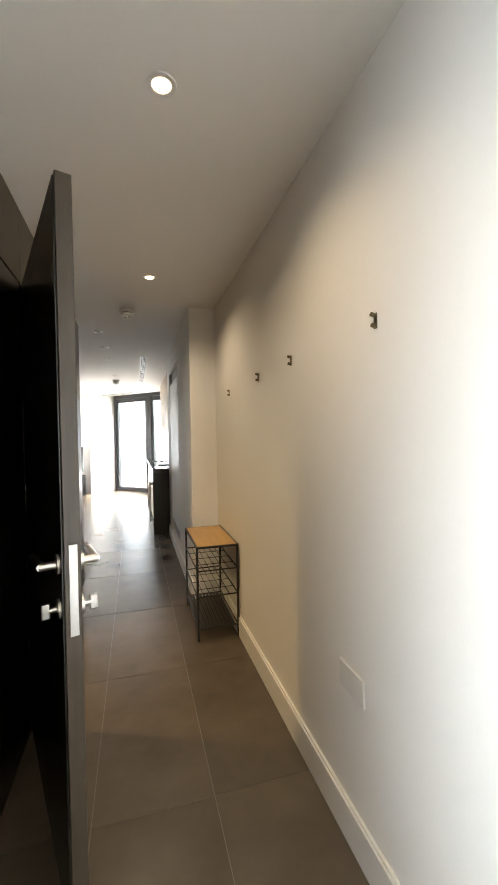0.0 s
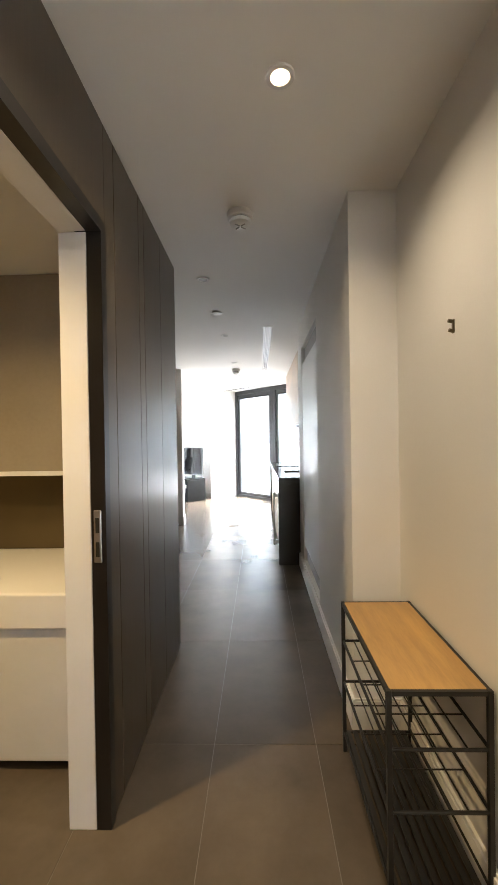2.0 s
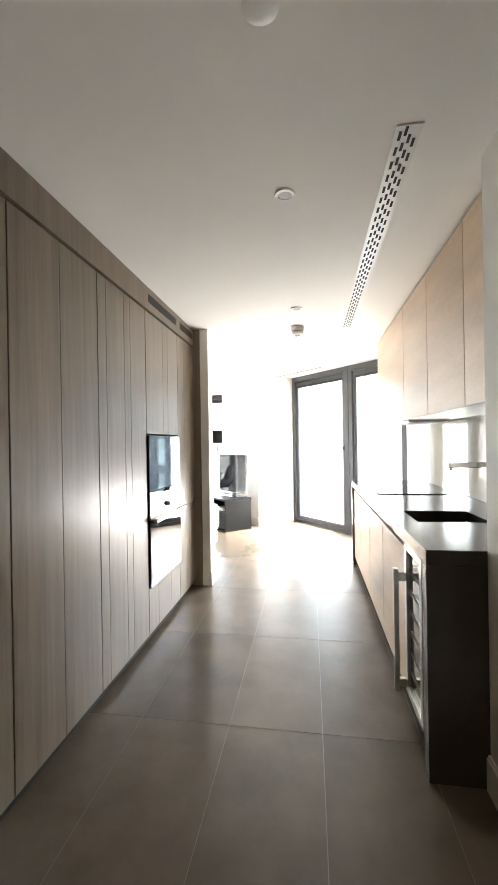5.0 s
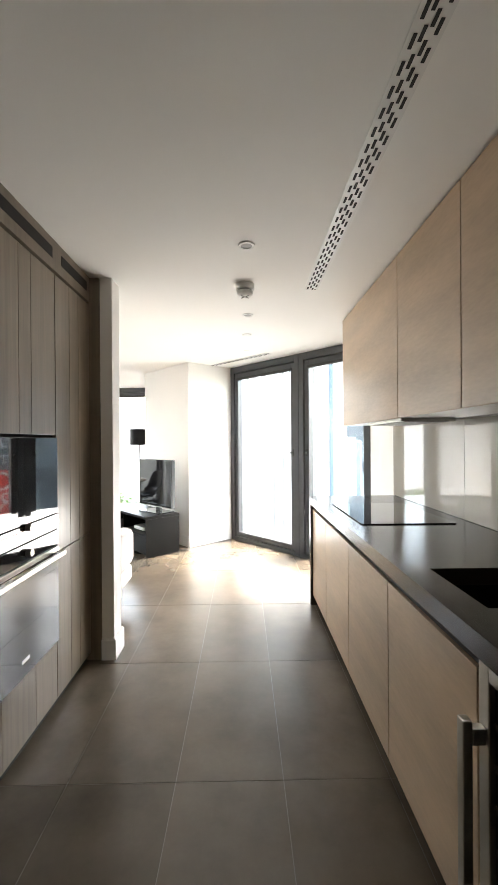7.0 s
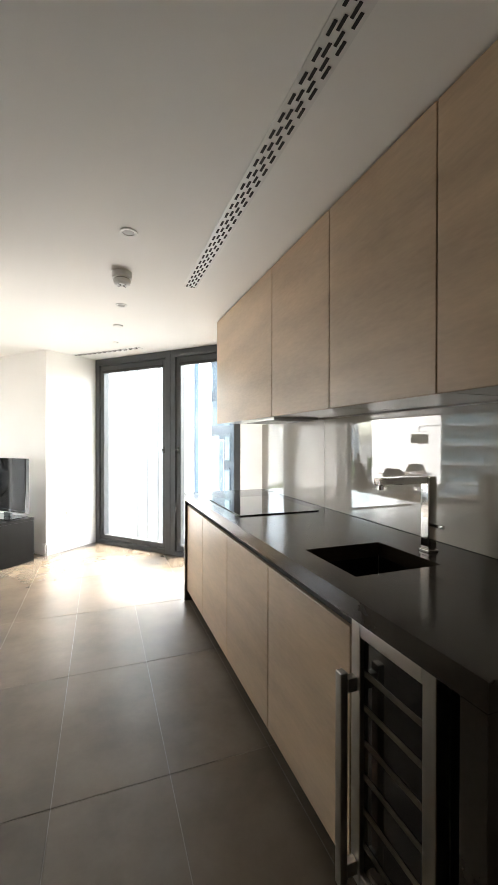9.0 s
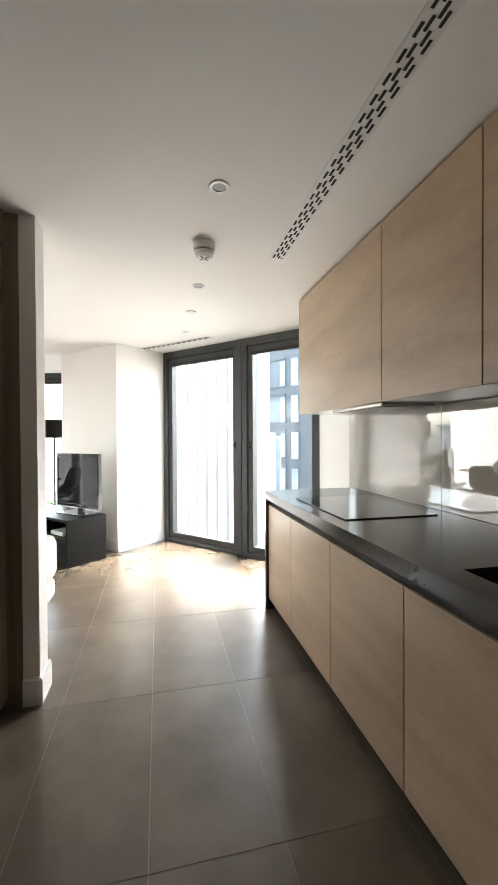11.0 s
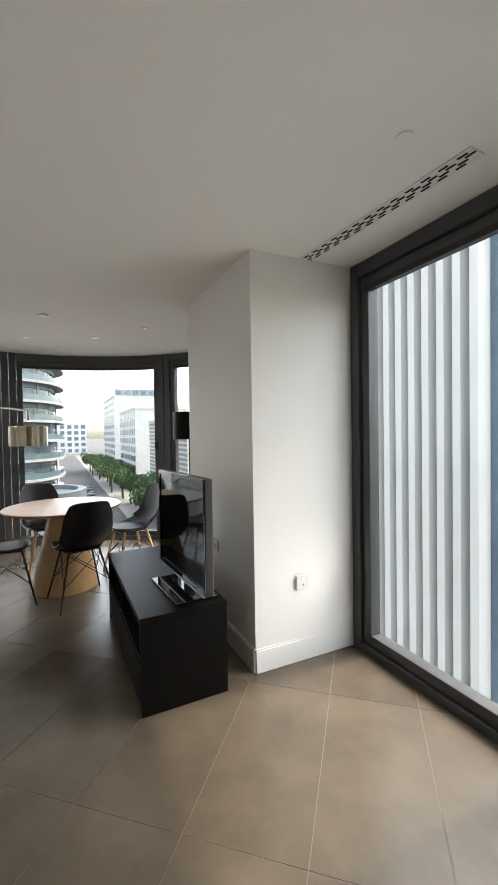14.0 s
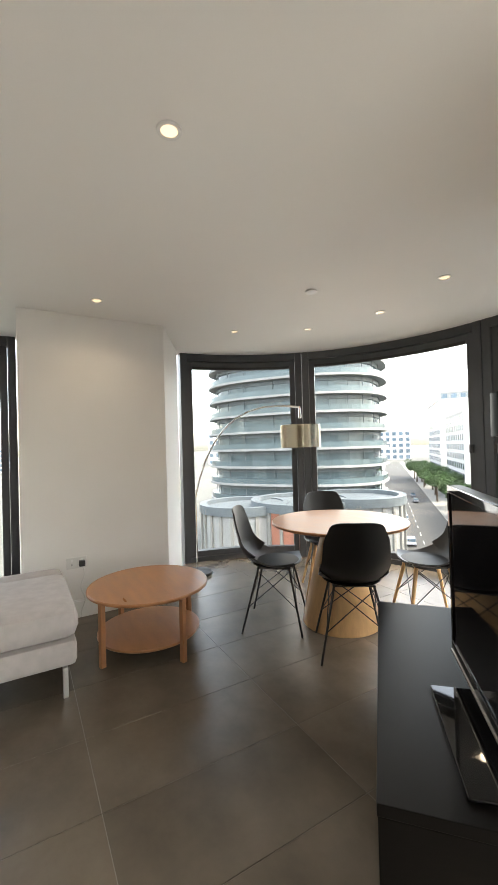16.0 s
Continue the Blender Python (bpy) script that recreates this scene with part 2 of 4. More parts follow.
def curved(a0, a1, r0, r1, z0, z1, cx, cy, step=2.0):
    """A bar bent round (cx, cy), from angle a0 to a1 in degrees."""
    n = max(2, int(abs(a1 - a0) / step) + 1)
    ang = [radians(a0 + (a1 - a0) * k / (n - 1)) for k in range(n)]
    inner = [(cx + r0 * math.cos(a), cy + r0 * math.sin(a)) for a in ang]
    outer = [(cx + r1 * math.cos(a), cy + r1 * math.sin(a)) for a in ang]
    bm = bmesh.new()
    rows = [[bm.verts.new((x, y, z)) for x, y in line] for line, z in ((inner, z0), (outer, z0), (outer, z1), (inner, z1))]
    for i in range(4):
        p, q = rows[i], rows[(i + 1) % 4]
        for k in range(n - 1):
            bm.faces.new((p[k], p[k + 1], q[k + 1], q[k]))
    for k in (0, n - 1):
        bm.faces.new([r[k] for r in rows])
    bmesh.ops.recalc_face_normals(bm, faces=bm.faces)
    return bm


def finish(name, bm, mat, smooth=False):
    me = bpy.data.meshes.new(name)
    bm.to_mesh(me)
    bm.free()
    me.materials.append(mat)
    if smooth:
        me.shade_smooth()
        me.set_sharp_from_angle(angle=radians(35))
    return new(name, me)


def part(name, bm, mat, parent, label="", smooth=False):
    ob = finish(name, bm, mat, smooth)
    ob.parent = parent
    if label:
        tagged(ob, label)
    return ob


def thing(name, label, category, x=0, y=0, z=0, rz=0, group="", kind=""):
    ob = new(name)
    ob.empty_display_size = 0.1
    ob.matrix_basis = pose(x, y, z, 0, 0, rz)
    return tagged(ob, label, category, group, kind)


def structure(name, bm, mat, label, category):
    return tagged(finish(name, bm, mat), label, category, kind="structure")


def lean(bm, m):
    bmesh.ops.transform(bm, matrix=m, verts=bm.verts)
    return bm

# ---- plan ----
H = 2.40
XL, XR, XN = -0.318, 0.822, 0.61       # corridor: dark panelled side, white side, white side past the nib
BX, BY, BR = -2.68, 9.78, 2.28         # centre and radius of the curved facade
WALL_T = -48.0                         # bearing of the kitchen window line
E1 = Vector((math.cos(radians(WALL_T)), math.sin(radians(WALL_T))))
E2 = Vector((-E1.y, E1.x))
WIN0 = Vector((-0.335, 10.04))
WIN1 = WIN0 + 1.235 * E1
WIN2 = WIN1 + 0.98 * E1
arc = [(BX + (BR + 0.12) * math.cos(radians(a)), BY + (BR + 0.12) * math.sin(radians(a))) for a in range(12, 181, 4)]
far = WIN2 + 0.14 * E2
HULL = [(-5.08, 6.9), (-5.08, -1.7), (1.3, -1.7), (1.3, far.y - 0.1), (far.x, far.y)] + [p for p in arc]

# floor, slab and ceiling
floor = structure("floor", prism(HULL, -0.25, -0.0016), M_GROUT, "grey porcelain tiled floor with pale joints", "floor")
structure("ceiling", prism(HULL, H, H + 0.3), M_CEIL, "smooth white painted plaster ceiling", "ceiling")

# corridor walls
bm = prism([(XR, -1.6), (XR + 0.3, -1.6), (XR + 0.3, 2.65), (XR, 2.65)], 0, H)
structure("wall_corridor_east", bm, M_WHITE, "smooth white painted corridor wall with hooks", "wall")
bm = bmesh.new()
box(bm, XN, 1.12, 2.65, 3.66, 0, H)
box(bm, XN, 1.12, 4.62, 4.95, 0, H)
box(bm, XN, 1.12, 3.66, 4.62, 2.15, H)
box(bm, XN, 1.12, 3.66, 4.62, 0, 0.15)
box(bm, XN + 0.04, 1.12, 3.66, 4.62, 0.15, 2.15)
bmesh.ops.remove_doubles(bm, verts=bm.verts, dist=0.0005)
structure("wall_corridor_nib", bm, M_WHITE, "white painted wall with a shallow recess", "wall")
pan = thing("access_panel", "white flush access panel in a wall recess", "panel", XN, 4.14, 0)
# Strips greyer than the panel, set back above and below its door.
part("recess_strip", cube(0.030, 0.039, -0.478, 0.478, 0.153, 0.296), M_STRIPGREY, pan, "recessed pale grey strip")
part("recess_strip", cube(0.030, 0.039, -0.478, 0.478, 2.004, 2.147), M_STRIPGREY, pan, "recessed pale grey strip")
part("frame", cube(0.006, 0.039, -0.478, 0.478, 0.30, 0.396, 0.002), M_TRIM, pan)
part("frame", cube(0.006, 0.039, -0.478, 0.478, 1.904, 2.0, 0.002), M_TRIM, pan)
part("door", cube(0.003, 0.039, -0.475, 0.475, 0.40, 1.90, 0.002), M_TRIM, pan)
structure("wall_entrance", cube(-1.6, 1.2, -1.75, -1.6, 0, H), M_WHITE, "white painted wall at the entrance", "wall")
# Unseen wall, added to stop sky light leaking in through the side doorway.
structure("wall_sky_block", cube(-1.6, -1.48, -1.6, 0.2, 0, H), M_WHITE, "unseen white wall blocking sky light by the side doorway", "wall")
structure("wall_kitchen_back", cube(1.12, 1.3, 4.95, 8.6, 0, H), M_WHITE, "white painted wall behind the kitchen run", "wall")

# panelled wall, with the bathroom doorway through it
wl = structure("wall_panelled", cube(XL - 0.12, XL - 0.02, 2.25, 3.36, 0, H), M_DARKGAP, "dark stained timber panelled wall", "wall")
for y0, y1, z0, z1 in ((-1.6, -1.52, 0, H), (-1.517, -0.683, 2.05, H), (-0.68, -0.6, 0, H), (-0.597, 0.30, 0, H), (0.303, 0.82, 2.05, H), (0.823, 1.375, 2.05, H), (2.215, 2.307, 0, H), (2.31, 2.605, 0, H), (2.608, 2.685, 0, H), (2.688, 2.985, 0, H), (2.988, 3.36, 0, H), (1.375, 2.215, 2.045, H)):
    part("panel", cube(XL - (0.12 if y1 < 2.25 else 0.018), XL, y0, y1, z0 + 0.008 * (z0 == 0), z1 - 0.012, 0.0015), M_DARKWOOD, wl)
cup = thing("cupboard_door", "glossy black flush cupboard doors in panelled wall", "door", XL, 0.84, 0)
for y0, y1, yh in ((-0.535, -0.002, -0.06), (0.002, 0.53, 0.06)):
    d = part("leaf", cube(-0.118, -0.004, y0, y1, 0.008, 2.045, 0.002), M_BLACKDOOR, cup)
    part("pull", cube(-0.004, 0.012, yh - 0.005, yh + 0.005, 1.03, 1.17, 0.002), M_BLACKMETAL, d, "slim black pull")
structure("wall_return", prism([(-1.75, 3.22), (XL - 0.13, 3.22), (XL - 0.13, 3.356), (-1.75, 3.356)], 0, H), M_DARKWOOD, "dark stained timber return wall", "wall")

# bathroom
structure("wall_bathroom_back", cube(-2.1, -2.0, 0.3, 3.18, 0, H), M_STONE, "beige stone tiled bathroom wall", "wall")
structure("wall_bathroom_side", cube(-2.0, XL - 0.12, 0.2, 0.3, 0, H), M_STONE, "beige stone tiled bathroom wall", "wall")
structure("wall_bathroom_far", cube(-2.0, XL - 0.13, 3.05, 3.18, 0, H), M_STONE, "beige stone tiled bathroom wall", "wall")
vanity = thing("vanity_unit", "cream wall-hung vanity unit with a white basin top", "vanity", -1.10, 2.62, 0)
part("body", cube(-0.62, 0.62, -0.22, 0.43, 0.045, 0.57, 0.004), M_PLASTIC, vanity)
part("basin_top", cube(-0.63, 0.63, -0.24, 0.43, 0.574, 0.715, 0.008), M_TRIM, vanity)
part("plinth", cube(-0.60, 0.60, -0.16, 0.43, 0, 0.043), M_DARKWOOD, vanity, "dark recessed plinth")
mir = thing("mirror_cabinet", "beige panel above a bronze splashback niche", "cabinet", -1.10, 3.03, 0)
part("body", cube(-0.62, 0.62, -0.20, 0.018, 1.137, 2.145, 0.003), M_STONE, mir)
part("niche_back", cube(-0.62, 0.62, 0.0, 0.018, 0.718, 1.134), M_BRONZE, mir, "brushed bronze niche back")
part("edge_strip", cube(-0.62, 0.62, -0.206, -0.201, 1.137, 1.160), M_TRIM, mir, "pale lower edge")
structure("ceiling_bathroom", cube(-2.0, XL - 0.125, 0.3, 3.05, 2.15, 2.2), M_CEIL, "white dropped bathroom ceiling", "ceiling")

df = thing("doorway_bathroom", "black door lining with white inner lining", "door frame", XL, 1.80, 0, kind="structure")
part("jamb", cube(-0.045, 0.004, 0.372, 0.414, 0, 2.04), M_BLACKDOOR, df)
part("jamb", cube(-0.13, 0.006, -0.415, -0.395, 0, 2.04), M_BLACKDOOR, df)
part("head", cube(-0.045, 0.006, -0.395, 0.37, 2.0, 2.043), M_BLACKDOOR, df)
part("inner_head", cube(-0.14, -0.047, -0.395, 0.37, 2.0, 2.043, 0.003), M_TRIM, df, "white painted inner lining")
part("inner_lining", cube(-0.14, -0.047, 0.372, 0.414, 0, 2.0, 0.003), M_TRIM, df, "white painted inner lining")
st = part("strike_plate", cube(-0.036, -0.010, 0.366, 0.3715, 0.90, 1.075, 0.003), M_STEEL, df, "brushed steel strike plate")
part("latch_hole", cube(-0.029, -0.017, 0.3645, 0.3658, 0.92, 0.97), M_DARKGAP, st)
part("latch_hole", cube(-0.029, -0.017, 0.3645, 0.3658, 1.0, 1.05), M_DARKGAP, st)

# bathroom door leaf, swung back into the corridor
HX, HY = XL + 0.022, 1.388
ang = math.degrees(math.atan2(0.47 - HY, 0.005 - HX))
leaf = thing("door_bathroom", "open dark timber door with a darkened back face", "door", HX, HY, 0.008, ang)
part("panel", cube(0, 0.955, -0.022, 0.020, 0, 2.02, 0.002), M_DARKWOOD, leaf)
# Black sheet on the wall side: the unlit face's shade put into colour.
part("unlit_back_sheet", cube(0.01, 0.945, -0.026, -0.0225, 0.01, 2.01), M_BLACKDOOR, leaf, "thin black sheet painting the unlit back face dark")
part("lock_plate", cube(0.9555, 0.958, -0.011, 0.011, 0.82, 1.06, 0.001), M_STEEL, leaf)
for s in (1, -1):
    h = part("lever_handle", lean(lathe([(0.026, 0), (0.026, 0.009), (0.011, 0.011), (0.011, 0.05)], 24), Matrix.Translation((0.90, s * 0.024, 1.0)) @ Matrix.Rotation(radians(-90 * s), 4, "X")), M_STEEL, leaf, "brushed steel lever handle", True)
    part("grip", rod(bmesh.new(), (0.905, s * 0.07, 1.0), (0.775, s * 0.075, 1.0), 0.0105, seg=16), M_STEEL, h, smooth=True)
    k = part("thumb_turn", lean(lathe([(0.026, 0), (0.026, 0.009), (0.008, 0.011), (0.008, 0.03)], 24), Matrix.Translation((0.90, s * 0.024, 0.88)) @ Matrix.Rotation(radians(-90 * s), 4, "X")), M_STEEL, leaf, smooth=True)
    part("knob", cube(0.893, 0.907, s * 0.05, s * 0.072, 0.86, 0.90, 0.003), M_STEEL, k)
for z in (0.32, 1.02, 1.72):
    part("hinge", rod(bmesh.new(), (-0.008, -0.024, z), (-0.008, -0.024, z + 0.11), 0.009), M_BLACKMETAL, leaf, smooth=True)
    part("hinge_leaf", cube(-0.004, 0.05, -0.0295, -0.0265, z, z + 0.11), M_BLACKMETAL, leaf)


def skirting(name, a, b, h=0.135, t=0.015):
    a, b = Vector(a), Vector(b)
    d = (b - a).normalized()
    nrm = Vector((-d.y, d.x))
    bm = prism([a, b, b + t * nrm, a + t * nrm], 0, h - 0.01)
    q = [a, b, b + (t - 0.006) * nrm, a + (t - 0.006) * nrm]
    top = prism(q, h - 0.01, h)
    me = bpy.data.meshes.new("tmp")
    top.to_mesh(me)
    top.free()
    bm.from_mesh(me)
    bpy.data.meshes.remove(me)
    return structure(name, bm, M_TRIM, "white painted skirting board", "baseboard")


skirting("baseboard", (XR, -1.6), (XR, 2.635))
skirting("baseboard", (XN, 2.635), (XN, 4.95))
skirting("baseboard", (XR, 2.65), (XN, 2.65), 0.135, 0.015)

# living room walls, piers and the white wall end beside the tall units
PA = Vector((-0.866, 9.60))
PB = PA - 1.15 * E1
PC = PB + 1.03 * E2
PD = WIN0 + 0.06 * E2 - 0.002 * E1
pier = structure("wall_pier", prism([PA, WIN0 - 0.002 * E1, PD, (BX + 2.26 * math.cos(radians(24)), BY + 2.26 * math.sin(radians(24))), PC, PB], 0, H), M_WHITE, "white painted pier between window bays", "wall")
skirting("baseboard", WIN0 - 0.02 * E1, PA, 0.135)
skirting("baseboard", PA, PB, 0.135)
structure("wall_pier_west", prism([(-4.07, 8.40), (-4.07, 9.53), (-4.90, 9.95), (-4.96, 9.6), (-4.96, 8.40)], 0, H), M_WHITE, "white painted pier with a socket", "wall")
skirting("baseboard", (-4.07, 9.53), (-4.07, 8.40))
structure("wall_living_back", prism([(-4.96, 7.0), (-1.06, 6.996), (-1.06, 6.955), (-0.985, 6.955), (-0.985, 7.10), (-4.96, 7.10)], 0, H), M_WHITE, "white painted wall behind the sofa", "wall")
skirting("baseboard", (-0.985, 7.115), (-0.985, 6.94))
skirting("baseboard", (-0.985, 6.955), (-1.06, 6.955))
skirting("baseboard", (-4.9, 7.10), (-0.985, 7.10), 0.135, 0.015)
structure("wall_kitchen_west", cube(-1.9, -1.76, 3.18, 6.99, 0, H), M_WHITE, "plain wall behind tall kitchen units", "wall")

# ---- windows ----


def window_leaf(a, b, handle_at):
    """One full-height leaf from a to b, seen from the room: frame, sash, pane, blind cassette, handle."""
    a, b = Vector(a), Vector(b)
    d = (b - a)
    L = d.length
    w = thing("window_1", "tall anthracite framed glass door beside its twin", "window", a.x, a.y, 0, math.degrees(math.atan2(d.y, d.x)), "kitchen windows", "structure")
    f = part("window_frame", cube(0, 0.07, 0, 0.12, 0, H, 0.003), M_FRAME, w)
    part("rail", cube(0.07, L - 0.07, 0, 0.12, H - 0.085, H - 0.002, 0.003), M_FRAME, f)
    part("rail", cube(0.07, L - 0.07, 0, 0.12, 0.0, 0.05, 0.003), M_FRAME, f)
    part("post", cube(L - 0.07, L - 0.001, 0, 0.12, 0, H, 0.003), M_FRAME, f)
    s = part("sash", cube(0.074, 0.135, 0.022, 0.10, 0.055, H - 0.09, 0.004), M_FRAME, w)
    part("stile", cube(L - 0.135, L - 0.074, 0.022, 0.10, 0.055, H - 0.09, 0.004), M_FRAME, s)
    part("rail", cube(0.135, L - 0.135, 0.022, 0.10, 0.055, 0.115, 0.004), M_FRAME, s)
    part("rail", cube(0.135, L - 0.135, 0.022, 0.10, H - 0.15, H - 0.09, 0.004), M_FRAME, s)
    part("blind_cassette", cube(0.12, L - 0.12, 0.005, 0.05, H - 0.185, H - 0.152, 0.004), M_BLACKMETAL, w)
    p = part("pane", cube(0.135, L - 0.135, 0.058, 0.064, 0.115, H - 0.15), M_GLASS, w)
    p.visible_shadow = False
    hx = 0.105 if handle_at == 0 else L - 0.105
    k = part("handle", cube(hx - 0.014, hx + 0.014, 0.012, 0.022, 1.19, 1.27, 0.003), M_BLACKMETAL, w)
    part("lever", cube(hx - 0.011, hx + 0.011, -0.03, 0.010, 1.22, 1.24, 0.003), M_BLACKMETAL, k)
    return w


window_leaf(WIN0, WIN1, 1)
window_leaf(WIN1 + 0.003 * E1, WIN2, 0)
window_leaf((-4.96, 7.12), (-4.96, 8.39), 0)


def bay_leaf(a0, a1, handle_first):
    """A curved leaf between two bearings of the round facade."""
    w = thing("window_2", "curved anthracite framed window in the bay", "window", BX, BY, 0, 0, "bay windows", "structure")
    r = BR
    k = math.degrees(1 / r)
    f = part("window_frame", curved(a0, a0 - 0.075 * k, r, r + 0.12, 0, H, 0, 0), M_FRAME, w)
    part("post", curved(a1 + 0.073 * k, a1 + 0.003, r, r + 0.12, 0, H, 0, 0), M_FRAME, f)
    part("rail", curved(a0 - 0.076 * k, a1 + 0.076 * k, r, r + 0.12, H - 0.085, H - 0.002, 0, 0), M_FRAME, f)
    part("rail", curved(a0 - 0.076 * k, a1 + 0.076 * k, r, r + 0.12, 0, 0.05, 0, 0), M_FRAME, f)
    s0, s1 = a0 - 0.08 * k, a1 + 0.08 * k
    s = part("sash", curved(s0, s0 - 0.06 * k, r + 0.022, r + 0.10, 0.055, H - 0.09, 0, 0), M_FRAME, w)
    part("stile", curved(s1 + 0.06 * k, s1, r + 0.022, r + 0.10, 0.055, H - 0.09, 0, 0), M_FRAME, s)
    s0, s1 = s0 - 0.0605 * k, s1 + 0.0605 * k
    part("rail", curved(s0, s1, r + 0.022, r + 0.10, 0.055, 0.115, 0, 0), M_FRAME, s)
    part("rail", curved(s0, s1, r + 0.022, r + 0.10, H - 0.15, H - 0.09, 0, 0), M_FRAME, s)
    part("blind_cassette", curved(s0, s1, r + 0.004, r + 0.04, H - 0.180, H - 0.152, 0, 0), M_BLACKMETAL, w)
    p = part("pane", curved(s0, s1, r + 0.058, r + 0.064, 0.115, H - 0.15, 0, 0), M_GLASS, w, smooth=True)
    p.visible_shadow = False
    ah = radians(a0 - 0.11 * k if handle_first else a1 + 0.11 * k)
    hb = cube(-0.03, 0.018, -0.012, 0.012, 1.19, 1.27, 0.003)
    part("handle", lean(hb, Matrix.Translation((r * math.cos(ah), r * math.sin(ah), 0)) @ Matrix.Rotation(ah, 4, "Z")), M_BLACKMETAL, w)
    return w


bay_leaf(174.3, 138.4, False)
bay_leaf(138.2, 90.9, False)
bay_leaf(90.7, 37.5, True)

# ---- kitchen run ----
CX = 0.41
Y0, Y1 = 4.955, 7.765
top = thing("worktop", "dark bronze stone worktop with waterfall ends", "worktop", 0, 0, 0)
SY0, SY1, SX0, SX1 = 5.51, 5.85, 0.50, 0.86
for a in ((CX - 0.02, SX0, Y0, Y1), (SX1, 1.118, Y0, Y1), (SX0, SX1, Y0, SY0), (SX0, SX1, SY1, Y1)):
    part("slab", cube(*a, 0.845, 0.905), M_WORKTOP, top)

part("end_panel", cube(CX - 0.02, 1.118, Y0, Y0 + 0.06, 0, 0.844), M_WORKTOP, top)
part("end_panel", cube(CX - 0.02, 1.118, Y1 - 0.03, Y1, 0, 0.844), M_WORKTOP, top)
# Near-black strip: the shade of the gap under the worktop, put into colour.
part("shadow_channel", cube(CX + 0.012, CX + 0.03, 5.40, Y1 - 0.031, 0.802, 0.844), M_DARKGAP, top, "near-black finger channel, its shade coloured in")
for y0, y1 in ((5.412, 6.018), (6.022, 6.618), (6.622, 7.208), (7.212, 7.733)):
    c = thing("base_cabinet", "pale oak veneer handleless base cabinet under worktop", "cabinet", CX, (y0 + y1) / 2, 0, 0, "base cabinets")
    hw = (y1 - y0) / 2
    part("door", cube(0, 0.02, -hw + 0.0015, hw - 0.0015, 0.085, 0.800, 0.0015), M_OAKPALE, c)
    part("body", cube(0.022, 0.5, -hw, hw, 0.08, 0.70 if y1 < 6.1 else 0.84), M_BLACKWOOD, c)
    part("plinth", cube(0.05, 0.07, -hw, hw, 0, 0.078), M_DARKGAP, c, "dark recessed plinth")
sink = thing("sink", "undermounted dark composite kitchen sink", "sink", 0, 0, 0)
bm = bmesh.new()
for a in ((SX0 - 0.012, SX1 + 0.012, SY0 - 0.012, SY1 + 0.012, 0.70, 0.712), (SX0 - 0.012, SX0 - 0.001, SY0, SY1, 0.713, 0.844), (SX1 + 0.001, SX1 + 0.012, SY0, SY1, 0.713, 0.844), (SX0, SX1, SY0 - 0.012, SY0 - 0.001, 0.713, 0.844), (SX0, SX1, SY1 + 0.001, SY1 + 0.012, 0.713, 0.844)):
    box(bm, *a)
part("bowl", bm, M_BLACKWOOD, sink)
part("drain", lathe([(0.045, 0.713), (0.045, 0.716), (0.03, 0.717), (0.03, 0.714)], 24, 0.72, 5.68), M_STEEL, sink, "steel drain")
tap = thing("kitchen_tap", "square polished chrome kitchen tap on worktop", "tap", 0.95, 5.66, 0.905)
part("column", cube(-0.021, 0.021, -0.021, 0.021, 0.012, 0.30, 0.003), M_CHROME, tap)
part("base", cube(-0.026, 0.026, -0.026, 0.026, 0, 0.011, 0.002), M_CHROME, tap)
part("spout", cube(-0.25, -0.022, -0.019, 0.019, 0.272, 0.30, 0.003), M_CHROME, tap)
part("nozzle", rod(bmesh.new(), (-0.232, 0, 0.255), (-0.232, 0, 0.271), 0.012), M_CHROME, tap, smooth=True)
part("lever", cube(0.004, 0.018, -0.065, -0.022, 0.10, 0.112, 0.002), M_CHROME, tap)
hob = thing("induction_hob", "black glass induction hob set in the worktop", "hob", 0.74, 6.95, 0.9065)
part("glass", cube(-0.26, 0.26, -0.355, 0.355, 0, 0.005, 0.001), M_BLACKGLASS, hob)
fr = thing("wine_cooler", "slim steel framed wine cooler under worktop", "wine cooler", CX, 5.235, 0)
part("body", cube(0.04, 0.58, -0.145, 0.16, 0.085, 0.84), M_BLACKMETAL, fr)
d = part("door", cube(-0.004, 0.036, -0.145, -0.105, 0.09, 0.835, 0.003), M_STEEL, fr, "brushed steel door frame")
part("stile", cube(-0.004, 0.036, 0.125, 0.165, 0.09, 0.835, 0.003), M_STEEL, d)
part("rail", cube(-0.004, 0.036, -0.104, 0.124, 0.795, 0.835, 0.003), M_STEEL, d)
part("rail", cube(-0.004, 0.036, -0.104, 0.124, 0.09, 0.13, 0.003), M_STEEL, d)
part("pane", cube(0.012, 0.018, -0.104, 0.124, 0.131, 0.794), M_BLACKGLASS, d)
for k in range(6):
    part("shelf", cube(0.0085, 0.0115, -0.103, 0.123, 0.20 + 0.097 * k, 0.218 + 0.097 * k, 0.001), M_DARKWOOD, fr, "wooden shelf edge")
h = part("handle", cube(-0.062, -0.038, 0.130, 0.158, 0.10, 0.70, 0.003), M_STEEL, fr)
part("bracket", cube(-0.037, -0.005, 0.132, 0.156, 0.64, 0.68, 0.002), M_STEEL, h)
part("bracket", cube(-0.037, -0.005, 0.132, 0.156, 0.12, 0.16, 0.002), M_STEEL, h)
part("kick_plate", cube(0.045, 0.06, -0.145, 0.16, 0, 0.083), M_DARKGAP, fr)

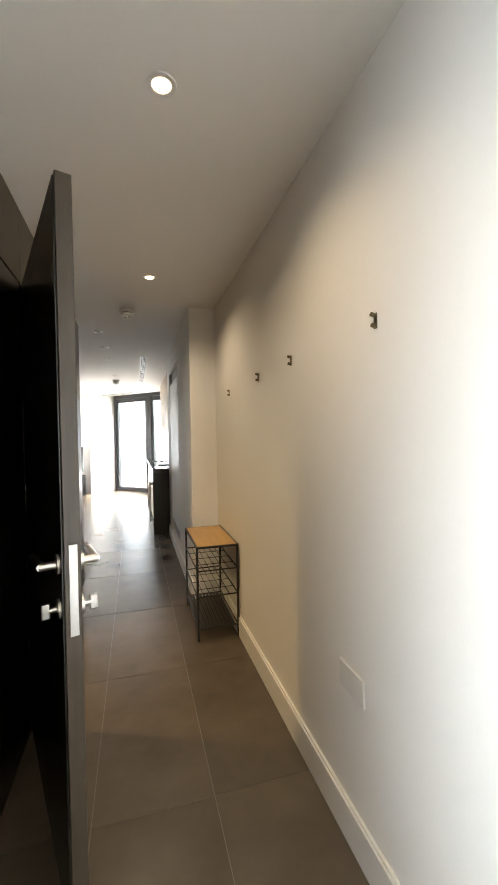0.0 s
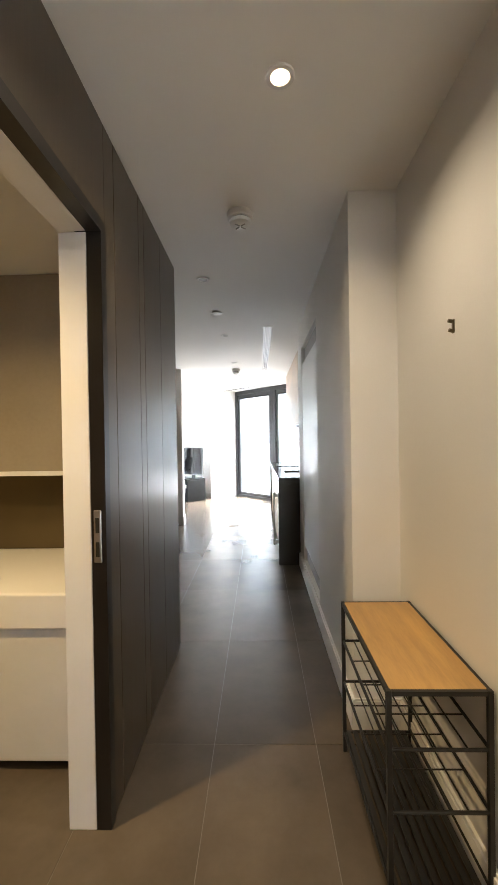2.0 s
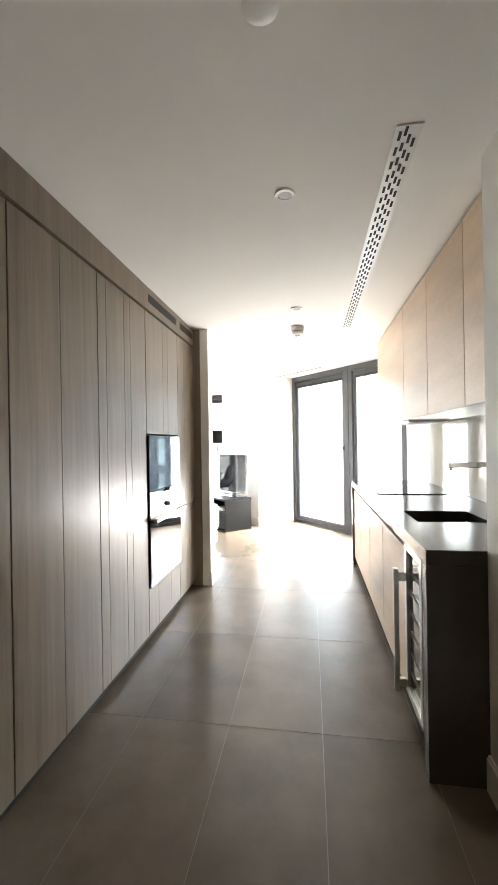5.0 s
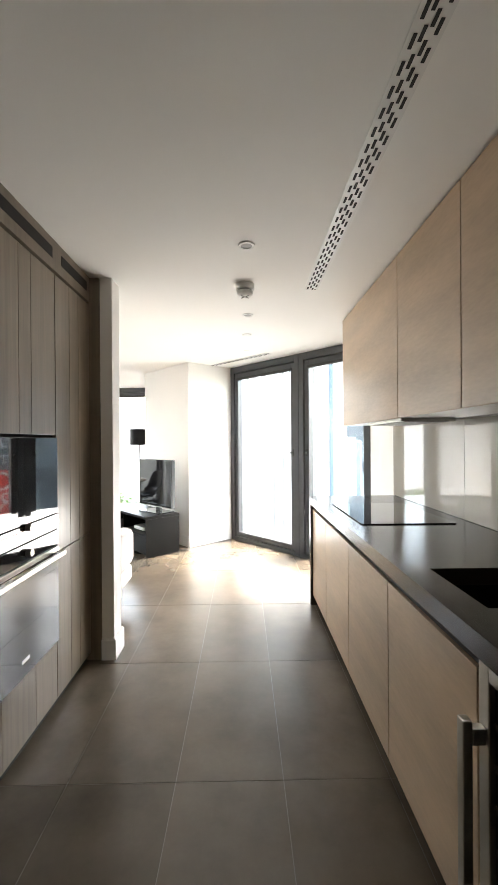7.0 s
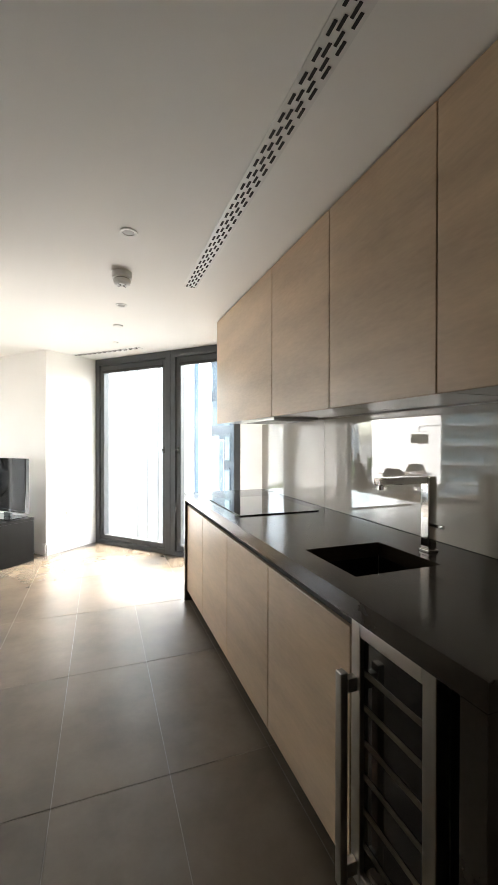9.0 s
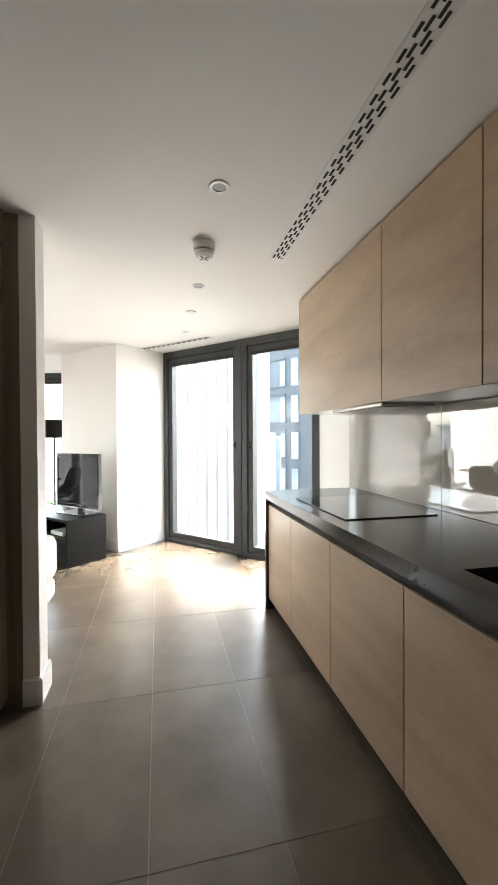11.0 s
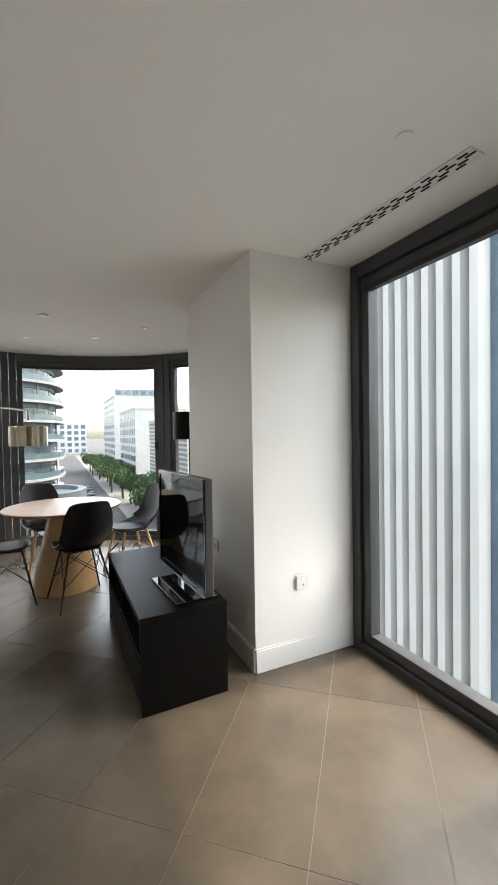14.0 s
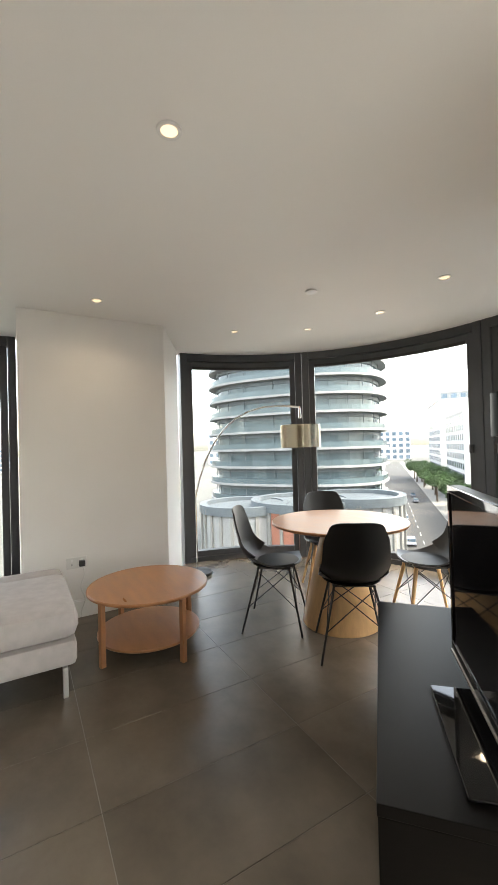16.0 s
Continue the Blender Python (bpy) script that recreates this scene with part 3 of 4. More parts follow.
for y0, y1 in ((4.955, 5.368), (5.372, 5.978), (5.982, 6.618), (6.622, 7.815)):
    c = thing("wall_cabinet", "pale oak veneer wall cabinet above the worktop", "cabinet", 0.69, (y0 + y1) / 2, 0, 0, "wall cabinets")
    hw = (y1 - y0) / 2
    part("door", cube(0, 0.02, -hw + 0.001, hw - 0.001, 1.49, 2.385, 0.0015), M_OAKPALE, c)
    part("body", cube(0.022, 0.428, -hw, hw, 1.505, H - 0.004), M_OAKPALE, c)
    part("light_pelmet", cube(0.022, 0.415, -hw + 0.003, hw - 0.003, 1.494, 1.502), M_STEEL, c, "metal underside trim")
hood = thing("extractor_hood", "slim steel extractor set under wall cabinets", "hood", 0.9, 7.0, 1.476)
part("body", cube(-0.16, 0.16, -0.30, 0.30, 0, 0.017, 0.003), M_STEEL, hood)
part("filter", cube(-0.13, 0.13, -0.27, 0.27, -0.004, -0.0005), M_GREYPLASTIC, hood)
sp = thing("splashback", "glossy back-painted glass splashback behind worktop", "splashback", 1.112, 6.36, 0.907)
part("glass_sheet", cube(-0.006, 0.006, -1.4, 0.34, 0, 0.58), M_SPLASH, sp)
part("glass_sheet", cube(-0.006, 0.006, 0.343, 1.42, 0, 0.58), M_SPLASH, sp)

# tall units
TX = -1.125
def tall(y0, y1, splits, label):
    c = thing("tall_cabinet", label, "cabinet", TX, (y0 + y1) / 2, 0, 0, "tall cabinets")
    hw = (y1 - y0) / 2
    part("body", cube(-0.6, -0.022, -hw, hw, 0.05, 2.24), M_DARKGAP, c)
    for z0, z1, v in splits:
        n = len(v) + 1
        ys = [-hw] + [q - (y0 + y1) / 2 for q in v] + [hw]
        for a, b in zip(ys, ys[1:]):
            part("door", cube(-0.02, 0, a + 0.0011, b - 0.0011, z0, z1, 0.0015), M_GREYWOOD, c)
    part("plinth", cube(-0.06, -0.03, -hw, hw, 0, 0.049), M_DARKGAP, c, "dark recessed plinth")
    return c


tall(3.37, 4.62, [(0.055, 2.23, [4.0])], "taupe veneer tall cabinet with grooved doors")
tall(4.624, 5.24, [(0.055, 2.23, [4.93])], "taupe veneer tall cabinet with grooved doors")
tall(5.244, 5.846, [(0.055, 2.23, [5.33, 5.54, 5.62])], "taupe veneer tall cabinet with grooved doors")
ovc = tall(5.85, 6.49, [(0.055, 0.355, [6.02, 6.28]), (1.405, 2.23, [6.16, 6.26])], "taupe veneer housing around built-in ovens")
tall(6.494, 6.945, [(0.055, 0.80, [6.66, 6.78]), (0.805, 2.23, [6.66, 6.78])], "taupe veneer fridge housing with two doors")
bh = structure("trim_bulkhead", cube(-1.75, TX + 0.004, 3.37, 6.945, 2.245, H), M_GREYWOOD, "taupe veneer bulkhead with air slots", "trim")
for y0, y1 in ((5.90, 6.46), (6.56, 6.90)):
    part("air_slot", cube(TX + 0.002, TX + 0.006, y0, y1, 2.30, 2.355), M_DARKGAP, bh)
structure("trim_end_post", cube(-1.75, -1.063, 6.948, 6.992, 0, H - 0.003), M_GREYWOOD, "taupe veneer end panel of tall units", "trim")

mw = thing("microwave_oven", "built-in black glass microwave with steel trim", "microwave", TX, 6.17, 0)
part("body", cube(-0.5, -0.004, -0.30, 0.30, 0.93, 1.39), M_DARKGAP, mw)
part("door", cube(-0.003, 0.012, -0.312, 0.312, 1.01, 1.39, 0.002), M_BLACKGLASS, mw)
part("control_panel", cube(-0.003, 0.012, -0.312, 0.312, 0.93, 1.006, 0.002), M_BLACKGLASS, mw)
part("trim_strip", cube(-0.002, 0.016, -0.312, 0.312, 0.955, 0.985, 0.002), M_STEEL, mw, "brushed steel strip")
part("knob", lean(lathe([(0.017, 0), (0.016, 0.022), (0.014, 0.024)], 24), Matrix.Translation((0.0125, 0.02, 0.995)) @ Matrix.Rotation(radians(90), 4, "Y")), M_STEEL, mw, "steel knob", True)
ov = thing("wall_oven", "built-in black glass oven with steel bar handle", "oven", TX, 6.17, 0)
part("body", cube(-0.5, -0.004, -0.30, 0.30, 0.36, 0.925), M_DARKGAP, ov)
part("door", cube(-0.003, 0.014, -0.312, 0.312, 0.36, 0.815, 0.002), M_BLACKGLASS, ov)
part("control_panel", cube(-0.003, 0.012, -0.312, 0.312, 0.845, 0.926, 0.002), M_BLACKGLASS, ov)
part("trim_strip", cube(-0.002, 0.016, -0.312, 0.312, 0.818, 0.842, 0.002), M_STEEL, ov, "brushed steel strip")
part("knob", lean(lathe([(0.017, 0), (0.016, 0.022), (0.014, 0.024)], 24), Matrix.Translation((0.0125, 0.02, 0.885)) @ Matrix.Rotation(radians(90), 4, "Y")), M_STEEL, ov, "steel knob", True)
h = part("handle", cube(0.045, 0.06, -0.30, 0.30, 0.80, 0.825, 0.004), M_STEEL, ov, "steel bar handle")
part("bracket", cube(0.0145, 0.046, -0.27, -0.25, 0.803, 0.82), M_STEEL, h)
part("bracket", cube(0.0145, 0.046, 0.25, 0.27, 0.803, 0.82), M_STEEL, h)
part("badge", cube(0.0142, 0.0155, -0.03, 0.03, 0.42, 0.435), M_STEEL, ov)

# ---- ceiling fittings ----


def downlight(x, y, lit, group, hue=(1.0, 0.88, 0.72), top=H, cone_deg=120):
    o = thing("ceiling_downlight", "round recessed white downlight, lit warm" if lit else "round recessed white downlight, switched off", "light", x, y, top, 0, group)
    part("rim", lathe([(0.030, -0.001), (0.030, -0.006), (0.043, -0.006), (0.045, -0.001)], 32), M_PLASTIC, o, smooth=True)
    part("bulb" if lit else "reflector", lathe([(0.0295, -0.0005), (0.0295, -0.003), (0.012, -0.0035), (0.001, -0.0035)], 24), M_LAMP if lit else M_GREYPLASTIC, o)
    if lit:
        s = new("downlight_beam", bpy.data.lights.new("downlight_beam", "SPOT"))
        s.data.energy, s.data.spot_size, s.data.spot_blend = lit, radians(cone_deg), 1.0
        s.data.color, s.data.shadow_soft_size = hue, 0.03
        s.matrix_world = pose(x, y, top - 0.02)
    return o


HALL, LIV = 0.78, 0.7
# The last one, behind the start, is unseen: added to brighten the near wall.
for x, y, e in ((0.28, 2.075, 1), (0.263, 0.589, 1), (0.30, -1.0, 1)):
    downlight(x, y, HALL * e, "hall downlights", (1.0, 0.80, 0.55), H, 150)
for x, y in ((-0.166, 3.574), (-0.139, 6.535), (-0.119, 7.688), (-0.138, 5.05)):
    downlight(x, y, 0, "kitchen downlights")
for x, y in ((-1.941, 8.878), (-3.673, 8.912), (-3.947, 10.184), (-3.594, 10.783), (-2.958, 11.038), (-2.272, 10.888)):
    downlight(x, y, LIV, "living room downlights", (1.0, 0.84, 0.66), H, 150)
downlight(-1.0, 1.7, 2.4, "bathroom downlights", (1.0, 0.70, 0.34), 2.15, 160)


def sensor(x, y, r, deep, label):
    o = thing("ceiling_detector", label, "detector", x, y, H)
    part("base", lathe([(r, -0.0005), (r, -deep * 0.45), (r * 0.93, -deep * 0.5)], 32), M_PLASTIC, o, smooth=True)
    if deep > 0.03:
        part("neck", lathe([(r * 0.75, -deep * 0.5), (r * 0.75, -deep * 0.6)], 32), M_GREYPLASTIC, o)
        part("cap", lathe([(r * 0.86, -deep * 0.6), (r * 0.82, -deep * 0.85), (r * 0.55, -deep), (r * 0.02, -deep)], 32), M_PLASTIC, o, smooth=True)
        for k in range(4):
            a = radians(45 + 90 * k)
            part("vent_slot", rod(bmesh.new(), (r * 0.12 * math.cos(a), r * 0.12 * math.sin(a), -deep - 0.0005), (r * 0.53 * math.cos(a), r * 0.53 * math.sin(a), -deep - 0.0005), 0.004, seg=6), M_GREYPLASTIC, o)


sensor(0.125, 2.80, 0.062, 0.062, "round white smoke alarm with vented cap")
sensor(-0.145, 7.06, 0.062, 0.08, "round white heat detector with stepped cap")
sensor(-0.15, 4.29, 0.045, 0.02, "flat round white sprinkler cover on ceiling")
sensor(-0.12, 8.285, 0.045, 0.02, "flat round white sprinkler cover on ceiling")
sensor(-2.853, 10.226, 0.04, 0.02, "flat round white sprinkler cover on ceiling")
sensor(-0.12, 8.95, 0.03, 0.012, "flat round white sprinkler cover on ceiling")


def diffuser(x, y, rz, length, label):
    """Twin-slot linear air diffuser with staggered blades."""
    o = thing("air_diffuser", label, "vent", x, y, H, rz)
    part("backing", cube(-0.045, 0.045, 0, length, -0.004, -0.001), M_PLASTIC, o)
    n = int(length / 0.075)
    for k in range(n):
        y0 = length * k / n
        for s in (-1, 1):
            off = 0.0 if s < 0 else 0.5 * length / n
            ye = min(y0 + off + 0.045, length - 0.004)
            for u in (0.008, 0.026):
                part("slot", cube(s * u - 0.005, s * u + 0.005, y0 + off + 0.004 + (0.02 if u > 0.01 else 0), ye + (0.02 if u > 0.01 and ye + 0.02 < length else 0), -0.006, -0.0042), M_DARKGAP, o)


diffuser(0.305, 4.74, 0, 2.40, "long white slot diffuser in the ceiling")
diffuser(0.15, 9.10, 45, 1.03, "short white slot diffuser by the window")

# ---- sockets, hooks ----


def socket(x, y, z, rz, w, label, plugs=1):
    o = thing("wall_socket", label, "socket", x, y, z, rz)
    part("plate", cube(-w / 2, w / 2, -0.009, -0.0005, -0.043, 0.043, 0.003), M_PLASTIC, o)
    for k in range(plugs):
        cx = (k - (plugs - 1) / 2) * 0.07
        part("rocker", cube(cx - 0.008, cx + 0.008, -0.0115, -0.0092, 0.008, 0.028, 0.001), M_TRIM, o)
        part("hole", cube(cx - 0.003, cx + 0.003, -0.0095, -0.0091, -0.02, -0.008), M_DARKGAP, o)
    return o


socket(-0.623, 9.795, 0.475, 39.6, 0.086, "white single socket on the pier")
socket(XR, 0.49, 0.545, -90, 0.146, "white blank double plate low on corridor wall", 0)
socket(-4.07, 8.78, 0.43, 90, 0.146, "white double socket with a black plug", 2)
p = PA - 0.62 * E1
socket(p.x, p.y, 0.60, WALL_T, 0.146, "white double socket behind the television", 2)
plug = thing("plug", "black plug with cable in a socket", "plug", -4.055, 8.815, 0.43, 90)
part("body", cube(-0.022, 0.022, -0.045, -0.001, -0.024, 0.02, 0.005), M_BLACKSHELL, plug)
cb = bmesh.new()
prev = Vector((0, -0.03, -0.02))
for k in range(1, 13):
    q = Vector((0.015 * math.sin(k), -0.03 - 0.02 * math.sin(k / 4), -0.02 - 0.033 * k))
    rod(cb, prev, q, 0.0035, seg=6)
    prev = q
part("cable", cb, M_PLASTIC, plug, "thin white cable")
for y, z in ((0.34, 1.66), (0.97, 1.665), (1.446, 1.662), (2.14, 1.651)):
    o = thing("coat_hook", "small dark bronze coat hook on the corridor wall", "hook", XR, y, z, -90, "coat hooks")
    part("plate", cube(-0.007, 0.007, -0.005, -0.0005, -0.022, 0.022, 0.002), M_BRONZE, o)
    part("upper_peg", rod(bmesh.new(), (0, -0.005, 0.015), (0, -0.018, 0.018), 0.006), M_BRONZE, o, smooth=True)
    part("lower_peg", rod(bmesh.new(), (0, -0.005, -0.015), (0, -0.016, -0.012), 0.006), M_BRONZE, o, smooth=True)

# ---- shoe rack ----
rack = thing("shoe_rack", "black metal shoe rack with golden oak top", "shelf", 0.672, 2.227, 0)
W2, D2, HR = 0.29, 0.135, 0.622
part("top", cube(-D2 + 0.004, D2 - 0.004, -W2 + 0.004, W2 - 0.004, HR - 0.018, HR, 0.002), M_OAK, rack, "golden oak board")
for sx in (-1, 1):
    for sy in (-1, 1):
        part("leg", cube(sx * D2 - 0.007, sx * D2 + 0.007, sy * W2 - 0.007, sy * W2 + 0.007, 0, HR, 0.001), M_BLACKMETAL, rack)
for sx in (-1, 1):
    part("top_rail", cube(sx * D2 - 0.006, sx * D2 + 0.006, -W2 + 0.008, W2 - 0.008, HR - 0.014, HR - 0.001), M_BLACKMETAL, rack)
for sy in (-1, 1):
    part("top_rail", cube(-D2 + 0.008, D2 - 0.008, sy * W2 - 0.006, sy * W2 + 0.006, HR - 0.014, HR - 0.001), M_BLACKMETAL, rack)
for z, tilt in ((0.08, 0), (0.29, 0.0), (0.46, 0.0)):
    for sx in (-1, 1):
        part("shelf_rail", rod(bmesh.new(), (sx * D2, -W2, z), (sx * D2, W2, z), 0.005), M_BLACKMETAL, rack)
    for sy in (-1, 1):
        part("shelf_rail", rod(bmesh.new(), (-D2, sy * W2, z), (D2, sy * W2, z), 0.005), M_BLACKMETAL, rack)
    if z < 0.1:
        for k in range(9):
            x = -D2 + 0.028 * (k + 0.5)
            part("slat", cube(x - 0.009, x + 0.009, -W2, W2, z + 0.001, z + 0.006), M_BLACKMETAL, rack)
    else:
        for k in range(5):
            x = -D2 + 0.0425 * (k + 1)
            part("wire", rod(bmesh.new(), (x, -W2, z), (x, W2, z), 0.0025, seg=6), M_BLACKMETAL, rack)
        for k in range(3):
            y = -W2 + 0.145 * (k + 1)
            part("wire", rod(bmesh.new(), (-D2, y, z - 0.004), (D2, y, z - 0.004), 0.0025, seg=6), M_BLACKMETAL, rack)

# ---- television and its bench ----
TF = Vector((-1.305, 9.105))
rz = WALL_T + 180
tvb = thing("tv_bench", "black-brown laminate tv bench with open shelf", "tv bench", TF.x, TF.y, 0, rz)
# local x runs along the bench, local y towards the room, so depth is negative y
Lb, Db, Hb = 1.22, 0.455, 0.485
part("top", cube(-0.001, Lb, -Db, 0.002, Hb - 0.03, Hb, 0.002), M_BLACKWOOD, tvb)
part("side_panel", cube(0, 0.025, -Db + 0.002, 0, 0, Hb - 0.031, 0.002), M_BLACKWOOD, tvb)
part("side_panel", cube(Lb - 0.026, Lb - 0.001, -Db + 0.002, 0, 0, Hb - 0.031, 0.002), M_BLACKWOOD, tvb)
part("back", cube(0.026, Lb - 0.027, -Db + 0.004, -Db + 0.016, 0.03, Hb - 0.031), M_BLACKWOOD, tvb)
part("shelf", cube(0.026, Lb - 0.027, -Db + 0.017, -0.006, 0.25, 0.275), M_BLACKWOOD, tvb)
part("drawer_front", cube(0.028, Lb / 2 - 0.002, -0.02, -0.001, 0.04, 0.247, 0.002), M_BLACKWOOD, tvb)
part("drawer_front", cube(Lb / 2 + 0.002, Lb - 0.029, -0.02, -0.001, 0.04, 0.247, 0.002), M_BLACKWOOD, tvb)
part("divider", cube(Lb / 2 - 0.01, Lb / 2 + 0.01, -Db + 0.017, -0.006, 0.276, Hb - 0.031), M_BLACKWOOD, tvb)
part("bottom_panel", cube(0.026, Lb - 0.027, -Db + 0.017, -0.022, 0.03, 0.05), M_BLACKWOOD, tvb)
boxr = thing("set_top_box", "small pale set-top box on the bench shelf", "media box", 0, 0, 0)
boxr.matrix_basis = tvb.matrix_basis @ pose(0.34, -0.16, 0.2755)
part("case", cube(-0.12, 0.12, -0.08, 0.08, 0.004, 0.045, 0.004), M_PLASTIC, boxr)
part("foot", cube(-0.1, 0.1, -0.06, 0.06, 0, 0.0035), M_BLACKSHELL, boxr)
tv = thing("television", "flat black television with glossy screen", "television", -1.27, 9.52, 0.4855, 136)
part("screen", cube(-0.33, 0.33, 0.0165, 0.019, 0.105, 0.635), M_SCREEN, tv, "dark glossy screen")
part("bezel", cube(-0.355, 0.355, -0.03, 0.016, 0.065, 0.66, 0.006), M_BLACKSHELL, tv)
for a in ((-0.355, 0.355, 0.0165, 0.024, 0.636, 0.66), (-0.355, 0.355, 0.0165, 0.024, 0.065, 0.104), (-0.355, -0.331, 0.0165, 0.024, 0.1045, 0.6355), (0.331, 0.355, 0.0165, 0.024, 0.1045, 0.6355)):
    part("bezel_edge", cube(*a, 0.002), M_BLACKGLASS, tv)
part("rear_housing", cube(-0.26, 0.26, -0.075, -0.031, 0.14, 0.56, 0.02), M_BLACKSHELL, tv)
part("neck", cube(-0.05, 0.05, -0.05, -0.02, 0.012, 0.0645, 0.004), M_BLACKSHELL, tv)
part("base", cube(-0.22, 0.22, -0.115, 0.125, 0.0005, 0.0115, 0.004), M_BLACKGLASS, tv, "glossy black base plate")
part("trim", cube(-0.355, 0.355, 0.0245, 0.027, 0.066, 0.074), M_STEEL, tv, "thin silver strip")

# ---- dining set ----
TXc, TYc = -2.90, 10.46
dt = thing("dining_table", "round wooden dining table on a conical base", "table", TXc, TYc, 0)
part("tabletop", lathe([(0.43, 0.705), (0.493, 0.722), (0.498, 0.735), (0.493, 0.74), (0.0, 0.7401)], 64), M_TABLE, dt, "warm reddish wooden top", True)
part("base", lathe([(0.285, 0.0), (0.285, 0.012), (0.12, 0.70), (0.11, 0.704)], 48), M_CONE, dt, "pale wooden cone", True)


def shell_chair(label, wooden):
    """Moulded shell chair; it faces local +y."""
    c = thing("dining_chair", label, "chair", 0, 0, 0, 0, "chairs round the table")
    bm = bmesh.new()
    nu, nv = 14, 22
    grid = []
    for j in range(nv):
        v = j / (nv - 1)
        row = []
        for i in range(nu):
            u = -1 + 2 * i / (nu - 1)
            if v < 0.5:
                s = v / 0.5
                y = 0.22 - 0.36 * s
                z = 0.455 - 0.035 * math.sin(math.pi * min(s * 1.05, 1)) + 0.01
                w = 0.205 + 0.03 * math.sin(math.pi * s * 0.8)
                lift = 0.05 * abs(u) ** 3 * (0.3 + s)
                y2 = y - 0.03 * u * u * (1 - s)
            else:
                s = (v - 0.5) / 0.5
                a = min(s / 0.35, 1)
                y = -0.14 - 0.075 * math.sin(a * math.pi / 2) - 0.07 * s
                z = 0.465 + 0.02 * a + 0.37 * s ** 1.15
                w = 0.235 - 0.03 * s - 0.03 * max(0, s - 0.75) * 4 * abs(u) ** 4
                lift = 0.065 * abs(u) ** 3 * (1 - s) - 0.03 * abs(u) ** 4 * s
                y2 = y + 0.06 * u * u * (1 - 0.4 * s)
            row.append(bm.verts.new((u * w * 0.89, y2, z + lift)))
        grid.append(row)
    for a, b in zip(grid, grid[1:]):
        for i in range(nu - 1):
            bm.faces.new((a[i], a[i + 1], b[i + 1], b[i]))
    bmesh.ops.recalc_face_normals(bm, faces=bm.faces)
    bmesh.ops.solidify(bm, geom=bm.faces[:], thickness=0.009)
    part("shell", bm, M_BLACKSHELL, c, "black moulded seat and back", True)
    pad = lathe([(0.0, 0.446), (0.17, 0.446), (0.185, 0.455), (0.17, 0.468), (0.0, 0.472)], 32)
    part("seat_pad", lean(pad, Matrix.Translation((0, 0.03, 0))), M_BLACKWOOD, c, "thin black seat pad", True)
    mat = M_CONE if wooden else M_BLACKMETAL
    tops = [(sx * 0.12, sy * 0.11 + 0.03, 0.435) for sx in (-1, 1) for sy in (-1, 1)]
    feet = [(sx * 0.22, sy * 0.21 + 0.02, 0.0) for sx in (-1, 1) for sy in (-1, 1)]
    for a, b in zip(tops, feet):
        part("leg", rod(bmesh.new(), b, a, 0.010 if wooden else 0.007, 0.015 if wooden else 0.008, 12), mat, c, smooth=True)
    for i, j in ((0, 1), (2, 3), (0, 2), (1, 3)):
        A, B, C, D = Vector(tops[i]), Vector(feet[i]), Vector(tops[j]), Vector(feet[j])
        part("brace", rod(bmesh.new(), A.lerp(B, 0.05), C.lerp(D, 0.6), 0.0035, seg=8), M_BLACKMETAL, c)
        part("brace", rod(bmesh.new(), C.lerp(D, 0.05), A.lerp(B, 0.6), 0.0035, seg=8), M_BLACKMETAL, c)
    part("under_frame", cube(-0.13, 0.13, -0.09, 0.15, 0.428, 0.44, 0.004), M_BLACKMETAL, c)
    return c


def face_table(x, y, skew=0):
    return pose(x, y, 0, 0, 0, math.degrees(math.atan2(TYc - y, TXc - x)) - 90 + skew)


chair = shell_chair("black moulded chair on thin black metal legs", False)
chair.matrix_basis = face_table(-2.53, 10.22, -2)
copy_thing(chair, face_table(-3.15, 10.02, -12))
wchair = shell_chair("black moulded chair on pale wooden legs", True)
wchair.matrix_basis = face_table(-2.50, 10.96, 4)
copy_thing(wchair, face_table(-3.43, 10.80))

# ---- coffee table ----
ct = thing("coffee_table", "round reddish wood coffee table with lower shelf", "coffee table", -3.31, 9.14, 0, 20)
part("tabletop", lathe([(0.0, 0.395), (0.375, 0.395), (0.39, 0.403), (0.39, 0.415), (0.385, 0.42), (0.0, 0.4201)], 56), M_TABLE, ct, smooth=True)
part("lower_shelf", lathe([(0.0, 0.11), (0.325, 0.11), (0.33, 0.115), (0.33, 0.128), (0.0, 0.13)], 56), M_TABLE, ct, smooth=True)
for k in range(4):
    a = radians(90 * k)
    lg = cube(0.325, 0.358, -0.016, 0.016, 0, 0.394, 0.004)
    part("leg", lean(lg, Matrix.Rotation(a, 4, "Z")), M_TABLE, ct)

# ---- sofa ----
sofa = thing("corner_sofa", "light grey fabric corner sofa on steel legs", "sofa", 0, 0, 0)
part("seat_base", cube(-3.92, -1.15, 7.16, 7.98, 0.16, 0.30, 0.03), M_SOFA, sofa, smooth=True)
part("chaise_base", cube(-3.92, -2.98, 7.99, 8.66, 0.16, 0.30, 0.03), M_SOFA, sofa, smooth=True)
part("chaise_cushion", cube(-3.74, -2.96, 7.40, 8.67, 0.305, 0.47, 0.06), M_SOFA, sofa, "soft grey seat cushion", True)
part("seat_cushion", cube(-2.94, -1.95, 7.40, 7.99, 0.305, 0.46, 0.05), M_SOFA, sofa, "soft grey seat cushion", True)
part("seat_cushion", cube(-1.945, -1.40, 7.40, 7.99, 0.305, 0.46, 0.05), M_SOFA, sofa, "soft grey seat cushion", True)
